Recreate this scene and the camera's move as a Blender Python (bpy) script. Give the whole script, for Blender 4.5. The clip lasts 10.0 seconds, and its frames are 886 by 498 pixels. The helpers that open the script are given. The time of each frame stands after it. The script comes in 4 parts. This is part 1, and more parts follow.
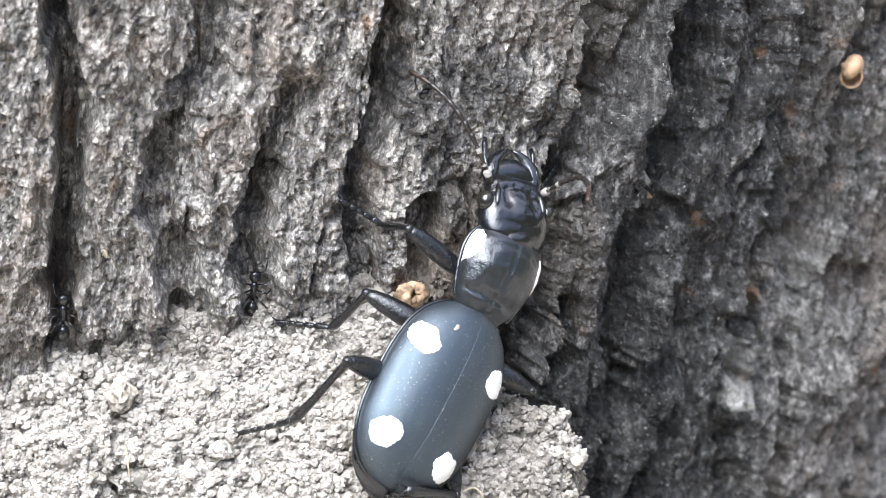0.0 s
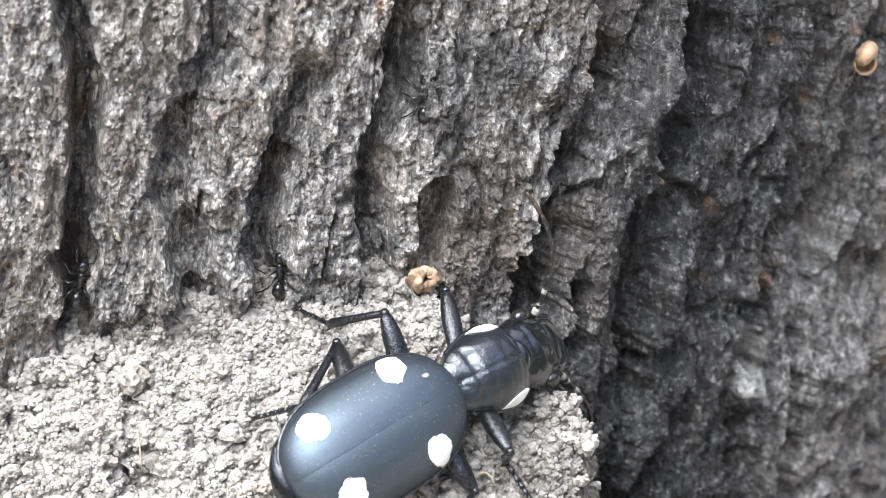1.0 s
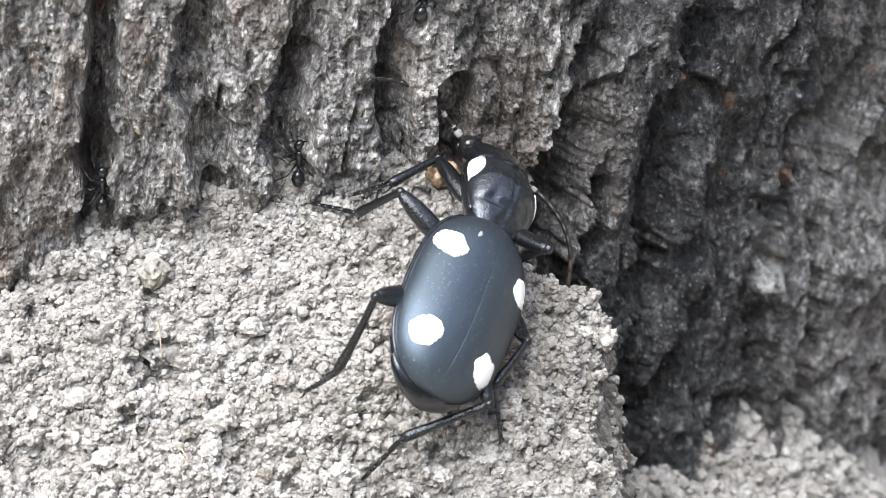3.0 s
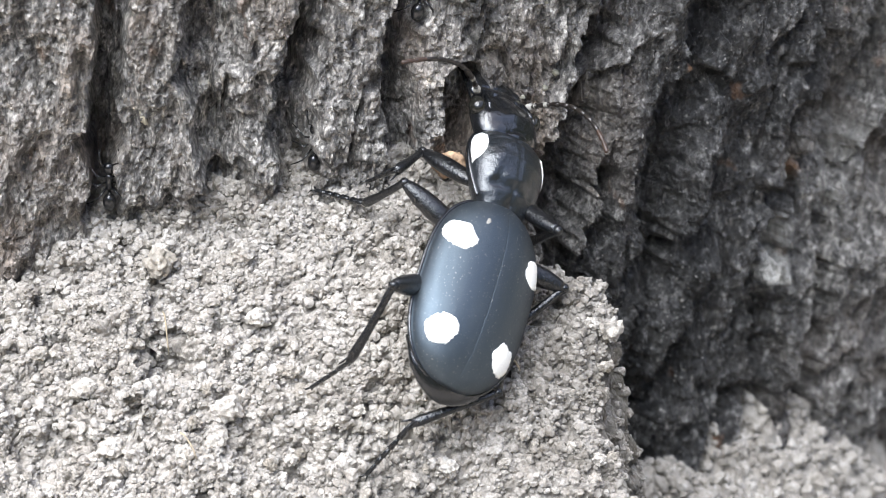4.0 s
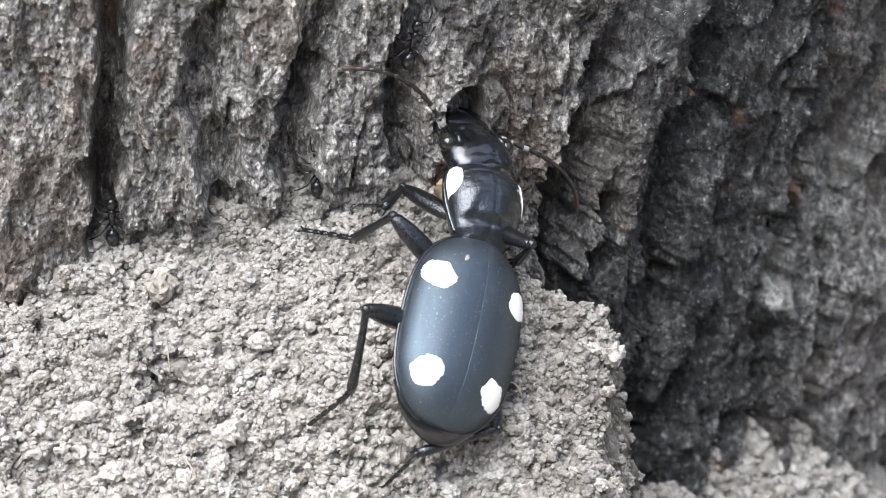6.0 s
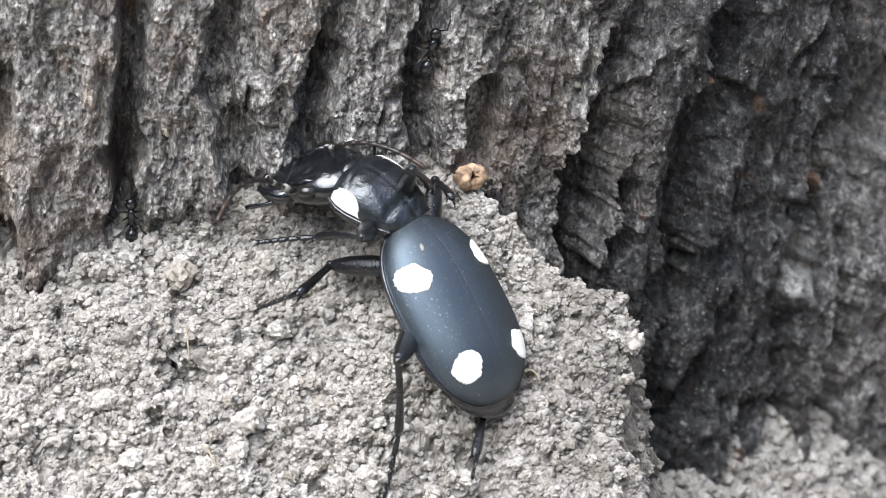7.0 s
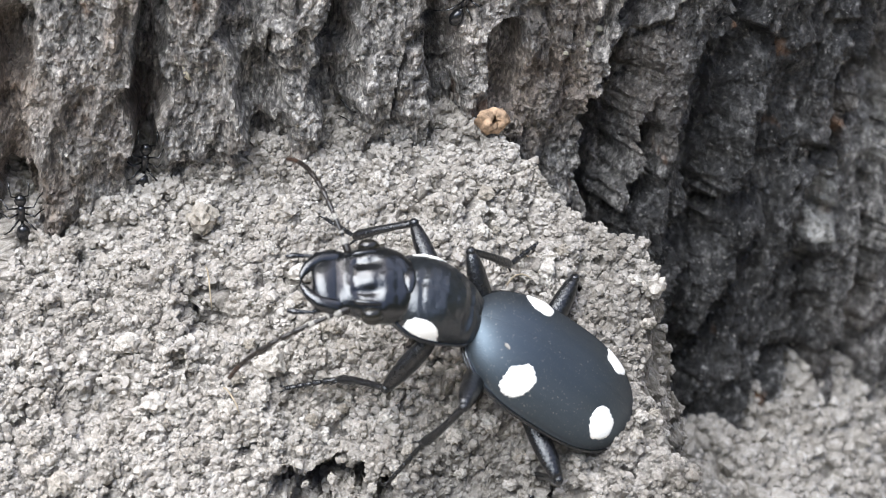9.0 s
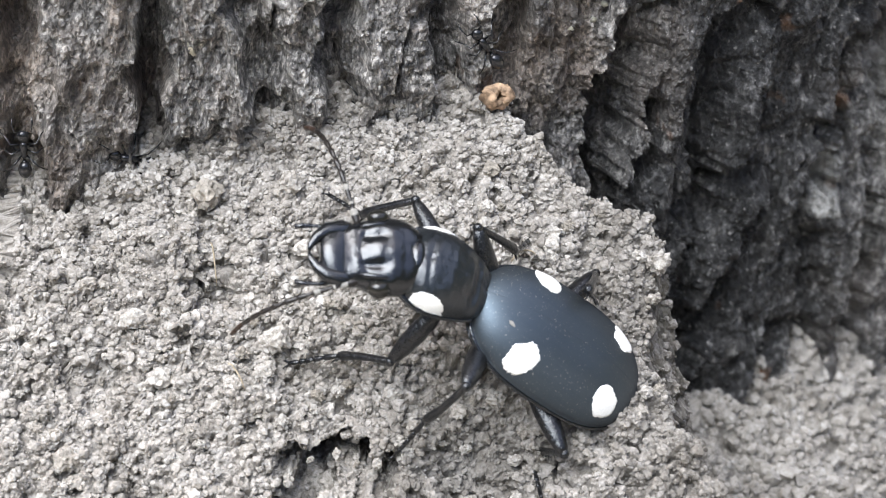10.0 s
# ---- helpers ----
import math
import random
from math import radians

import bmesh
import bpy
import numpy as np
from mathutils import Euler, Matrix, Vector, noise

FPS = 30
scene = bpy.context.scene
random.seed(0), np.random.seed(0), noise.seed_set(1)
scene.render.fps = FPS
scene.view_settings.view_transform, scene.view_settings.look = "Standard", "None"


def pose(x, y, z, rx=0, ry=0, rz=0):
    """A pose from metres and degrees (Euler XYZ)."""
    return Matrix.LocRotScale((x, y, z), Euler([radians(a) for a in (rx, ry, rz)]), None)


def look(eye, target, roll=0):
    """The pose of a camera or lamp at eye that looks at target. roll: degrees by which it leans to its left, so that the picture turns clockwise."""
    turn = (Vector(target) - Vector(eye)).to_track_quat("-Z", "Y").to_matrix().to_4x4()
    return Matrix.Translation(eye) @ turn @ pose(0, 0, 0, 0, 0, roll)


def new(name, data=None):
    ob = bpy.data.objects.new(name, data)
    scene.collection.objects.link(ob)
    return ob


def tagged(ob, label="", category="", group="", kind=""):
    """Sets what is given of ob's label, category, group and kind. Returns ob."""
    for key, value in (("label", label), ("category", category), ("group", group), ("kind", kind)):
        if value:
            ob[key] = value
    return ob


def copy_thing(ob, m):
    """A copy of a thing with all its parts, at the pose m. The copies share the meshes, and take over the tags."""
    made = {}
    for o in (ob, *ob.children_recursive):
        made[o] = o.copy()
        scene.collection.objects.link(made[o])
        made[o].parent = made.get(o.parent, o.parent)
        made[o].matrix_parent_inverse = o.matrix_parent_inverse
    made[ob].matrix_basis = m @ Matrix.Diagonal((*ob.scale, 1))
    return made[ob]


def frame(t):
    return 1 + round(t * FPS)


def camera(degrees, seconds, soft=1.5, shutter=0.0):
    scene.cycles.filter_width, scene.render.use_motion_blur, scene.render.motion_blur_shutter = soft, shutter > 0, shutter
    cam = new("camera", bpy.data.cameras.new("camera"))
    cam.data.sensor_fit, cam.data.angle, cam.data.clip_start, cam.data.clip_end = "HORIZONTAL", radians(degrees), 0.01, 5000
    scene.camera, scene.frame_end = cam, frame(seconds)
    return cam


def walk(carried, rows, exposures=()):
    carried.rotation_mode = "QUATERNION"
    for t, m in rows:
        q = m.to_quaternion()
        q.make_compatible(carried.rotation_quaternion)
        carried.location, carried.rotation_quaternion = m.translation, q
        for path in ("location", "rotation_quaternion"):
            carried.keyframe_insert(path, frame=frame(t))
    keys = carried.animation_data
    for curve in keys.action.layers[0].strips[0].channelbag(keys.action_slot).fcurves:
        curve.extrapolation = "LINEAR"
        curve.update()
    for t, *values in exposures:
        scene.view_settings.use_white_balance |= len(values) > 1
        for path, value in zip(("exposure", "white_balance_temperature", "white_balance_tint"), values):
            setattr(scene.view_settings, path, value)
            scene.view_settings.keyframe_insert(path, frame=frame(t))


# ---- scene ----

MM = 0.001

# camera: held by hand at one spot, turning
cam = camera(24.0, 10.0, soft=0.5)
cam.data.dof.use_dof = True
cam.data.dof.focus_distance, cam.data.dof.aperture_fstop = 0.250, 34.0
EYE = (0.0, -216.5 * MM, 125.0 * MM)
CAMERA_ROWS = [
    (0.0, 63.591, 0.049, -1.215), (0.5, 63.463, -0.004, -0.901), (1.0, 63.174, -0.075, -0.778),
    (1.5, 62.082, -0.174, -0.795), (2.0, 61.239, -0.271, -0.706), (2.5, 60.590, -0.157, -0.555),
    (3.0, 60.273, 0.008, -0.208), (4.5, 60.000, 0.000, 0.000), (5.0, 60.432, 0.010, -0.089),
    (5.5, 60.783, -0.083, -0.068), (7.0, 60.360, 0.193, 0.550), (7.5, 60.301, 0.305, 0.681),
    (8.0, 60.572, 0.317, 0.808), (8.5, 59.522, 0.448, 0.996), (9.0, 58.826, 0.429, 1.095),
    (9.5, 58.465, 0.488, 1.103), (10.0, 58.160, 0.516, 1.200),
]
walk(cam, [(t, pose(*EYE, rx, ry, rz)) for t, rx, ry, rz in CAMERA_ROWS],
     [(0.0, 3.11), (1.0, 3.05), (2.5, 2.84), (4.5, 2.65), (7.5, 2.54), (10.0, 2.38)])

# bright overcast daylight
world = bpy.data.worlds.new("overcast_sky")
world.use_nodes = True
scene.world = world
wn = world.node_tree.nodes
sky = wn.new("ShaderNodeTexSky")
sky.sky_type, sky.sun_disc = "NISHITA", False
sky.sun_elevation, sky.sun_rotation = radians(63), radians(-36)
sky.dust_density, sky.air_density, sky.ozone_density = 5.0, 0.45, 0.7
wn["Background"].inputs["Strength"].default_value = 0.15
world.node_tree.links.new(sky.outputs["Color"], wn["Background"].inputs["Color"])
sun = new("sun", bpy.data.lights.new("sun", "SUN"))
sun.data.energy, sun.data.angle, sun.data.color = 1.35, radians(48), (0.93, 0.965, 1.0)
sun.matrix_world = look((-0.3, -0.42, 1.0), (0, 0, 0))


# ---- materials ----
def material(name):
    m = bpy.data.materials.new(name)
    m.use_nodes = True
    return m, m.node_tree.nodes, m.node_tree.links, m.node_tree.nodes["Principled BSDF"]


def noise_node(nodes, links, scale, detail=6.0, rough=0.6, stretch=None, vec="Object"):
    tc = nodes.new("ShaderNodeTexCoord")
    src = tc.outputs[vec]
    if stretch:
        mp = nodes.new("ShaderNodeMapping")
        mp.inputs["Scale"].default_value = stretch
        links.new(src, mp.inputs["Vector"])
        src = mp.outputs["Vector"]
    n = nodes.new("ShaderNodeTexNoise")
    n.inputs["Scale"].default_value, n.inputs["Detail"].default_value = scale, detail
    n.inputs["Roughness"].default_value = rough
    links.new(src, n.inputs["Vector"])
    return n.outputs["Fac"]


def ramp(nodes, links, fac, stops):
    r = nodes.new("ShaderNodeValToRGB")
    e = r.color_ramp.elements
    while len(e) < len(stops):
        e.new(0.5)
    for el, (p, c) in zip(e, stops):
        el.position, el.color = p, (*c, 1)
    links.new(fac, r.inputs["Fac"])
    return r.outputs["Color"]


def mix(nodes, links, a, b, fac, mode="MIX"):
    m = nodes.new("ShaderNodeMix")
    m.data_type, m.blend_type = "RGBA", mode
    for sock, v in ((m.inputs[6], a), (m.inputs[7], b), (m.inputs[0], fac)):
        if isinstance(v, (int, float)):
            sock.default_value = v
        elif isinstance(v, tuple):
            sock.default_value = (*v, 1)
        else:
            links.new(v, sock)
    return m.outputs[2]


def bump(nodes, links, bsdf, fac, strength, dist):
    b = nodes.new("ShaderNodeBump")
    b.inputs["Strength"].default_value, b.inputs["Distance"].default_value = strength, dist
    links.new(fac, b.inputs["Height"])
    links.new(b.outputs["Normal"], bsdf.inputs["Normal"])


def bark_material():
    m, n, l, p = material("charred_bark")
    fine = noise_node(n, l, 900, 8, 0.7, (1, 1, 0.45))
    mid = noise_node(n, l, 160, 6, 0.65)
    patch = noise_node(n, l, 45, 4, 0.6)
    grey = ramp(n, l, fine, [(0.38, (0.085, 0.083, 0.08)), (0.5, (0.25, 0.242, 0.235)), (0.61, (0.52, 0.505, 0.485))])
    brown = ramp(n, l, mid, [(0.36, (0.12, 0.1, 0.086)), (0.52, (0.27, 0.23, 0.2)), (0.66, (0.45, 0.395, 0.35))])
    tone = ramp(n, l, patch, [(0.48, (0, 0, 0)), (0.62, (1, 1, 1))])
    col = mix(n, l, grey, brown, tone)
    cells, ctc, cmp_ = n.new("ShaderNodeTexVoronoi"), n.new("ShaderNodeTexCoord"), n.new("ShaderNodeMapping")
    cmp_.inputs["Scale"].default_value = (1.2, 1.2, 0.75)
    l.new(ctc.outputs["Object"], cmp_.inputs["Vector"])
    l.new(cmp_.outputs["Vector"], cells.inputs["Vector"])
    cells.inputs["Scale"].default_value = 2200
    chips = ramp(n, l, cells.outputs["Color"], [(0.2, (0.54, 0.524, 0.5)), (0.55, (0.92, 0.893, 0.85)), (0.8, (1.38, 1.34, 1.28))])
    col = mix(n, l, col, chips, 1.0, "MULTIPLY")
    # burnt black side of the trunk, by a mask stored on the mesh
    at = n.new("ShaderNodeAttribute")
    at.attribute_name = "char"
    coal = ramp(n, l, fine, [(0.36, (0.012, 0.0119, 0.0119)), (0.53, (0.042, 0.0414, 0.0411)), (0.65, (0.2, 0.197, 0.194))])
    burnt = ramp(n, l, noise_node(n, l, 95, 5, 0.65, (1.5, 1.5, 0.5)), [(0.36, (0.35, 0.35, 0.35)), (0.5, (0.9, 0.89, 0.88)), (0.66, (1.7, 1.66, 1.6))])
    coal = mix(n, l, coal, burnt, 1.0, "MULTIPLY")
    col = mix(n, l, col, coal, at.outputs["Fac"])
    # pale lichen dust and rusty specks
    for size, share in ((1100, 0.45), (2300, 0.7)):
        speck = ramp(n, l, noise_node(n, l, size, 2, 0.5), [(0.69, (0, 0, 0)), (0.72, (1, 1, 1))])
        col = mix(n, l, col, (0.46, 0.44, 0.41), mix(n, l, (0, 0, 0), speck, share))
    rust = ramp(n, l, noise_node(n, l, 120, 3, 0.5, (1.3, 1.3, 0.8)), [(0.66, (0, 0, 0)), (0.76, (1, 1, 1))])
    col = mix(n, l, col, (0.3, 0.15, 0.07), mix(n, l, (0, 0, 0), rust, 0.6))
    crust = n.new("ShaderNodeAttribute")
    crust.attribute_name = "lichen"
    pale = ramp(n, l, fine, [(0.35, (0.16, 0.155, 0.145)), (0.62, (0.42, 0.41, 0.385))])
    col = mix(n, l, col, pale, crust.outputs["Fac"])
    l.new(col, p.inputs["Base Color"])
    gloss = ramp(n, l, at.outputs["Fac"], [(0.0, (0.5, 0.5, 0.5)), (1.0, (0.34, 0.34, 0.34))])
    l.new(gloss, p.inputs["Roughness"])
    tc, flakes = n.new("ShaderNodeTexCoord"), n.new("ShaderNodeTexVoronoi")
    mp = n.new("ShaderNodeMapping")
    mp.inputs["Scale"].default_value = (1.2, 1.2, 0.7)
    l.new(tc.outputs["Object"], mp.inputs["Vector"])
    l.new(mp.outputs["Vector"], flakes.inputs["Vector"])
    flakes.inputs["Scale"].default_value = 1500
    flakes.inputs["Detail"].default_value = 2.0
    grit = noise_node(n, l, 2600, 6, 0.75, (1, 1, 0.6))
    both = n.new("ShaderNodeMath")
    both.operation = "ADD"
    l.new(grit, both.inputs[0])
    l.new(flakes.outputs["Distance"], both.inputs[1])
    bump(n, l, p, both.outputs["Value"], 0.85, 0.00045)
    return m


def soil_material(name):
    m, n, l, p = material(name)
    fine = noise_node(n, l, 1500, 6, 0.7)
    mid = noise_node(n, l, 220, 5, 0.6)
    info = n.new("ShaderNodeAttribute")
    info.attribute_name = "grain"
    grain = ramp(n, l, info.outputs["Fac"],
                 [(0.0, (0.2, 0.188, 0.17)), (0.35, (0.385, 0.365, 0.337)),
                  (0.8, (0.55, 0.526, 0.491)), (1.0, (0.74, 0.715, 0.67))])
    dirt = ramp(n, l, mid, [(0.3, (0.66, 0.64, 0.61)), (0.7, (1.0, 1.0, 1.0))])
    spot = ramp(n, l, fine, [(0.3, (0.55, 0.52, 0.48)), (0.65, (1.15, 1.15, 1.15))])
    col = mix(n, l, mix(n, l, grain, dirt, 1.0, "MULTIPLY"), spot, 1.0, "MULTIPLY")
    l.new(col, p.inputs["Base Color"])
    p.inputs["Roughness"].default_value = 0.9
    p.inputs["Specular IOR Level"].default_value = 0.25
    bump(n, l, p, fine, 0.85, 0.0004)
    return m


def crumb_material():
    m, n, l, p = material("soil_crumb")
    oi = n.new("ShaderNodeObjectInfo")
    base = ramp(n, l, oi.outputs["Random"], [(0.0, (0.3, 0.27, 0.225)), (0.5, (0.4, 0.375, 0.34)), (1.0, (0.5, 0.475, 0.435))])
    fine = noise_node(n, l, 1900, 6, 0.75)
    spot = ramp(n, l, fine, [(0.34, (0.5, 0.47, 0.43)), (0.5, (0.95, 0.94, 0.92)), (0.64, (1.25, 1.25, 1.25))])
    l.new(mix(n, l, base, spot, 1.0, "MULTIPLY"), p.inputs["Base Color"])
    p.inputs["Roughness"].default_value = 0.88
    bump(n, l, p, fine, 0.85, 0.0004)
    return m


def plain(name, color, rough, vary=0.25, scale=900, bump_mm=0.05, spec=0.5, strength=0.4):
    m, n, l, p = material(name)
    f = noise_node(n, l, scale, 5, 0.6)
    lo, hi = tuple(c * (1 - vary) for c in color), tuple(c * (1 + vary) for c in color)
    l.new(ramp(n, l, f, [(0.35, lo), (0.68, hi)]), p.inputs["Base Color"])
    p.inputs["Roughness"].default_value = rough
    p.inputs["Specular IOR Level"].default_value = spec
    if bump_mm:
        bump(n, l, p, f, strength, bump_mm * MM)
    return m


def elytra_material():
    m, n, l, p = material("satin_black_wing_case")
    fine = noise_node(n, l, 5200, 3, 0.55)
    dust = ramp(n, l, noise_node(n, l, 4800, 2, 0.5), [(0.66, (0, 0, 0)), (0.71, (1, 1, 1))])
    patchy = ramp(n, l, noise_node(n, l, 150, 3, 0.6), [(0.4, (0.25, 0.25, 0.25)), (0.65, (1, 1, 1))])
    streak = ramp(n, l, noise_node(n, l, 420, 5, 0.7, (0.12, 1, 1)), [(0.4, (0.007, 0.0085, 0.0105)), (0.7, (0.017, 0.0178, 0.0185))])
    col = mix(n, l, streak, (0.24, 0.22, 0.19), mix(n, l, dust, patchy, 1.0, "MULTIPLY"))
    l.new(col, p.inputs["Base Color"])
    # downy rims: less gloss where the surface turns away
    facing = n.new("ShaderNodeLayerWeight")
    facing.inputs["Blend"].default_value = 0.4
    haze = ramp(n, l, noise_node(n, l, 260, 6, 0.72, (0.3, 1, 1)), [(0.32, (0.42, 0.42, 0.42)), (0.68, (0.58, 0.58, 0.58))])
    rough = mix(n, l, haze, (0.75, 0.75, 0.75), ramp(n, l, facing.outputs["Facing"], [(0.4, (0, 0, 0)), (0.95, (1, 1, 1))]))
    l.new(rough, p.inputs["Roughness"])
    l.new(ramp(n, l, facing.outputs["Facing"], [(0.3, (0.85, 0.85, 0.85)), (0.85, (0.2, 0.2, 0.2))]), p.inputs["Specular IOR Level"])
    p.inputs["IOR"].default_value = 1.65
    p.inputs["Specular Tint"].default_value = (0.66, 0.84, 1.0, 1)
    bump(n, l, p, fine, 0.5, 0.06 * MM)
    return m


def coated(name, color, rough, coat, scale, grit, gloss=0.3):
    """Black chitin: punctured, with a thin clear gloss."""
    m, n, l, p = material(name)
    f = noise_node(n, l, scale, 5, 0.65)
    l.new(ramp(n, l, f, [(0.35, tuple(0.7 * c for c in color)), (0.68, tuple(1.3 * c for c in color))]), p.inputs["Base Color"])
    p.inputs["Roughness"].default_value = rough
    p.inputs["Coat Weight"].default_value, p.inputs["Coat Roughness"].default_value = coat, 0.07
    p.inputs["Coat IOR"].default_value = 1.6
    p.inputs["Specular IOR Level"].default_value = gloss
    p.inputs["Specular Tint"].default_value = (0.66, 0.85, 1.0, 1)
    pits = noise_node(n, l, 3800, 3, 0.6)
    both = n.new("ShaderNodeMath")
    both.operation = "ADD"
    l.new(f, both.inputs[0])
    l.new(pits, both.inputs[1])
    b = n.new("ShaderNodeBump")
    b.inputs["Strength"].default_value, b.inputs["Distance"].default_value = 0.7, grit * MM
    l.new(both.outputs["Value"], b.inputs["Height"])
    l.new(b.outputs["Normal"], p.inputs["Normal"])
    l.new(b.outputs["Normal"], p.inputs["Coat Normal"])
    return m


BARK = bark_material()
SOIL = soil_material("crumbly_soil")
CRUMB = crumb_material()
ELYTRA = elytra_material()
LEG = coated("black_leg", (0.007, 0.007, 0.0075), 0.34, 0.75, 2200, 0.1, 0.1)
CHITIN = coated("glossy_black_chitin", (0.006, 0.0065, 0.0075), 0.26, 1.0, 1100, 0.055, 0.1)
CHITIN_DULL = coated("wrinkled_black_chitin", (0.009, 0.0105, 0.012), 0.34, 0.85, 1100, 0.1, 0.2)
SPOT = plain("white_hair_spot", (0.82, 0.81, 0.76), 0.95, 0.08, 5000, 0.08, 0.1, 0.8)
HAIR = plain("whitish_down", (0.26, 0.25, 0.225), 0.8, 0.25, 4000, 0.05, 0.2)
FEELER = plain("brownish_black_feeler", (0.014, 0.011, 0.009), 0.35, 0.4, 1800, 0.04)
SURROUND = plain("dark_surround", (0.035, 0.045, 0.022), 0.8, 0.5, 2.0, 0, 0.2)
DOWN = plain("brownish_down", (0.012, 0.0112, 0.0105), 0.8, 0.35, 3500, 0.1, 0.3, 0.8)
RUST_TIP = plain("rusty_brown_feeler_tip", (0.036, 0.02, 0.013), 0.45, 0.3, 1800, 0.04)
EYE_MAT = plain("dark_olive_eye", (0.014, 0.0135, 0.011), 0.15, 0.2, 3000, 0.02)
HUSK = plain("papery_brown_husk", (0.33, 0.225, 0.145), 0.75, 0.5, 800, 0.25, 0.3, 0.8)
SHELL = plain("weathered_tan_shell", (0.34, 0.225, 0.14), 0.6, 0.5, 620, 0.2, 0.35, 0.6)
STRAW = plain("dry_grass_fibre", (0.35, 0.29, 0.2), 0.7, 0.25, 900, 0.02)
ANT = plain("shiny_black_ant", (0.012, 0.012, 0.013), 0.22, 0.2, 2500, 0.02, 0.6)
SPOT_SEED = plain("pale_seed_coat", (0.5, 0.46, 0.36), 0.6, 0.2, 900, 0.05, 0.3)
LICHEN = plain("pale_lichen_crust", (0.27, 0.26, 0.21), 0.9, 0.3, 700, 0.3, 0.2, 0.8)


# ---- mesh helpers (millimetres in, metres out) ----
def part(name, bm, mat, parent=None, label="", smooth=True):
    me = bpy.data.meshes.new(name)
    bm.normal_update()
    bm.to_mesh(me)
    bm.free()
    me.transform(Matrix.Diagonal((MM, MM, MM, 1)))
    me.materials.append(mat)
    if smooth:
        me.shade_smooth()
    ob = new(name, me)
    ob.parent = parent
    if label:
        tagged(ob, label)
    return ob


def from_arrays(name, verts, faces, mat, parent=None, smooth=True):
    me = bpy.data.meshes.new(name)
    me.from_pydata((np.asarray(verts) * MM).tolist(), [], faces)
    me.materials.append(mat)
    if smooth:
        me.shade_smooth()
    me.update()
    ob = new(name, me)
    ob.parent = parent
    return ob


def loft(rings, bm=None, close=True):
    """Skin between rings of equal numbers of points, capped at both ends."""
    bm = bm or bmesh.new()
    made = [[bm.verts.new(p) for p in ring] for ring in rings]
    n = len(made[0])
    for a, b in zip(made, made[1:]):
        for i in range(n):
            bm.faces.new((a[i], a[(i + 1) % n], b[(i + 1) % n], b[i]))
    if close:
        bm.faces.new(made[0][::-1])
        bm.faces.new(made[-1])
    return bm


def tube(points, radii, sides=10, flat=1.0, bm=None):
    """A round tube along points; flat squeezes it across its up direction."""
    pts = [Vector(p) for p in points]
    rings = []
    for i, p in enumerate(pts):
        d = (pts[min(i + 1, len(pts) - 1)] - pts[max(i - 1, 0)]).normalized()
        ref = Vector((0, 0, 1)) if abs(d.z) < 0.9 else Vector((0, 1, 0))
        s = d.cross(ref).normalized()
        u = s.cross(d)
        rings.append([p + radii[i] * (math.cos(a) * s + flat * math.sin(a) * u)
                      for a in (2 * math.pi * k / sides for k in range(sides))])
    return loft(rings, bm)


def ball(center, size, bm=None, rings=10, sides=14):
    bm = bm or bmesh.new()
    m = Matrix.Translation(center) @ Matrix.Diagonal((*size, 1))
    bmesh.ops.create_uvsphere(bm, u_segments=sides, v_segments=rings, radius=1, matrix=m)
    return bm


# ---- noise on arrays ----
def value_noise(x, y, seed):
    xi, yi = np.floor(x).astype(np.int64), np.floor(y).astype(np.int64)
    fx, fy = x - xi, y - yi
    fx, fy = fx * fx * fx * (fx * (fx * 6 - 15) + 10), fy * fy * fy * (fy * (fy * 6 - 15) + 10)

    def lattice(a, b):
        h = (a * 374761393 + b * 668265263 + seed * 974634877) & 0xFFFFFFFF
        h = ((h ^ (h >> 13)) * 1274126177) & 0xFFFFFFFF
        return ((h ^ (h >> 16)) & 0xFFFF) / 65535.0

    top = lattice(xi, yi) * (1 - fx) + lattice(xi + 1, yi) * fx
    low = lattice(xi, yi + 1) * (1 - fx) + lattice(xi + 1, yi + 1) * fx
    return top * (1 - fy) + low * fy


def fbm(x, y, seed, octaves=4, gain=0.5):
    total, amp, norm = 0.0, 1.0, 0.0
    for k in range(octaves):
        total = total + amp * value_noise(x * 2**k + 17.3 * k, y * 2**k - 9.1 * k, seed + k)
        norm += amp
        amp *= gain
    return total / norm


def ridged(x, y, seed, octaves=3):
    total, amp, norm = 0.0, 1.0, 0.0
    for k in range(octaves):
        total = total + amp * (1 - np.abs(2 * value_noise(x * 2**k + 5.7 * k, y * 2**k, seed + k) - 1))
        norm += amp
        amp *= 0.5
    return total / norm


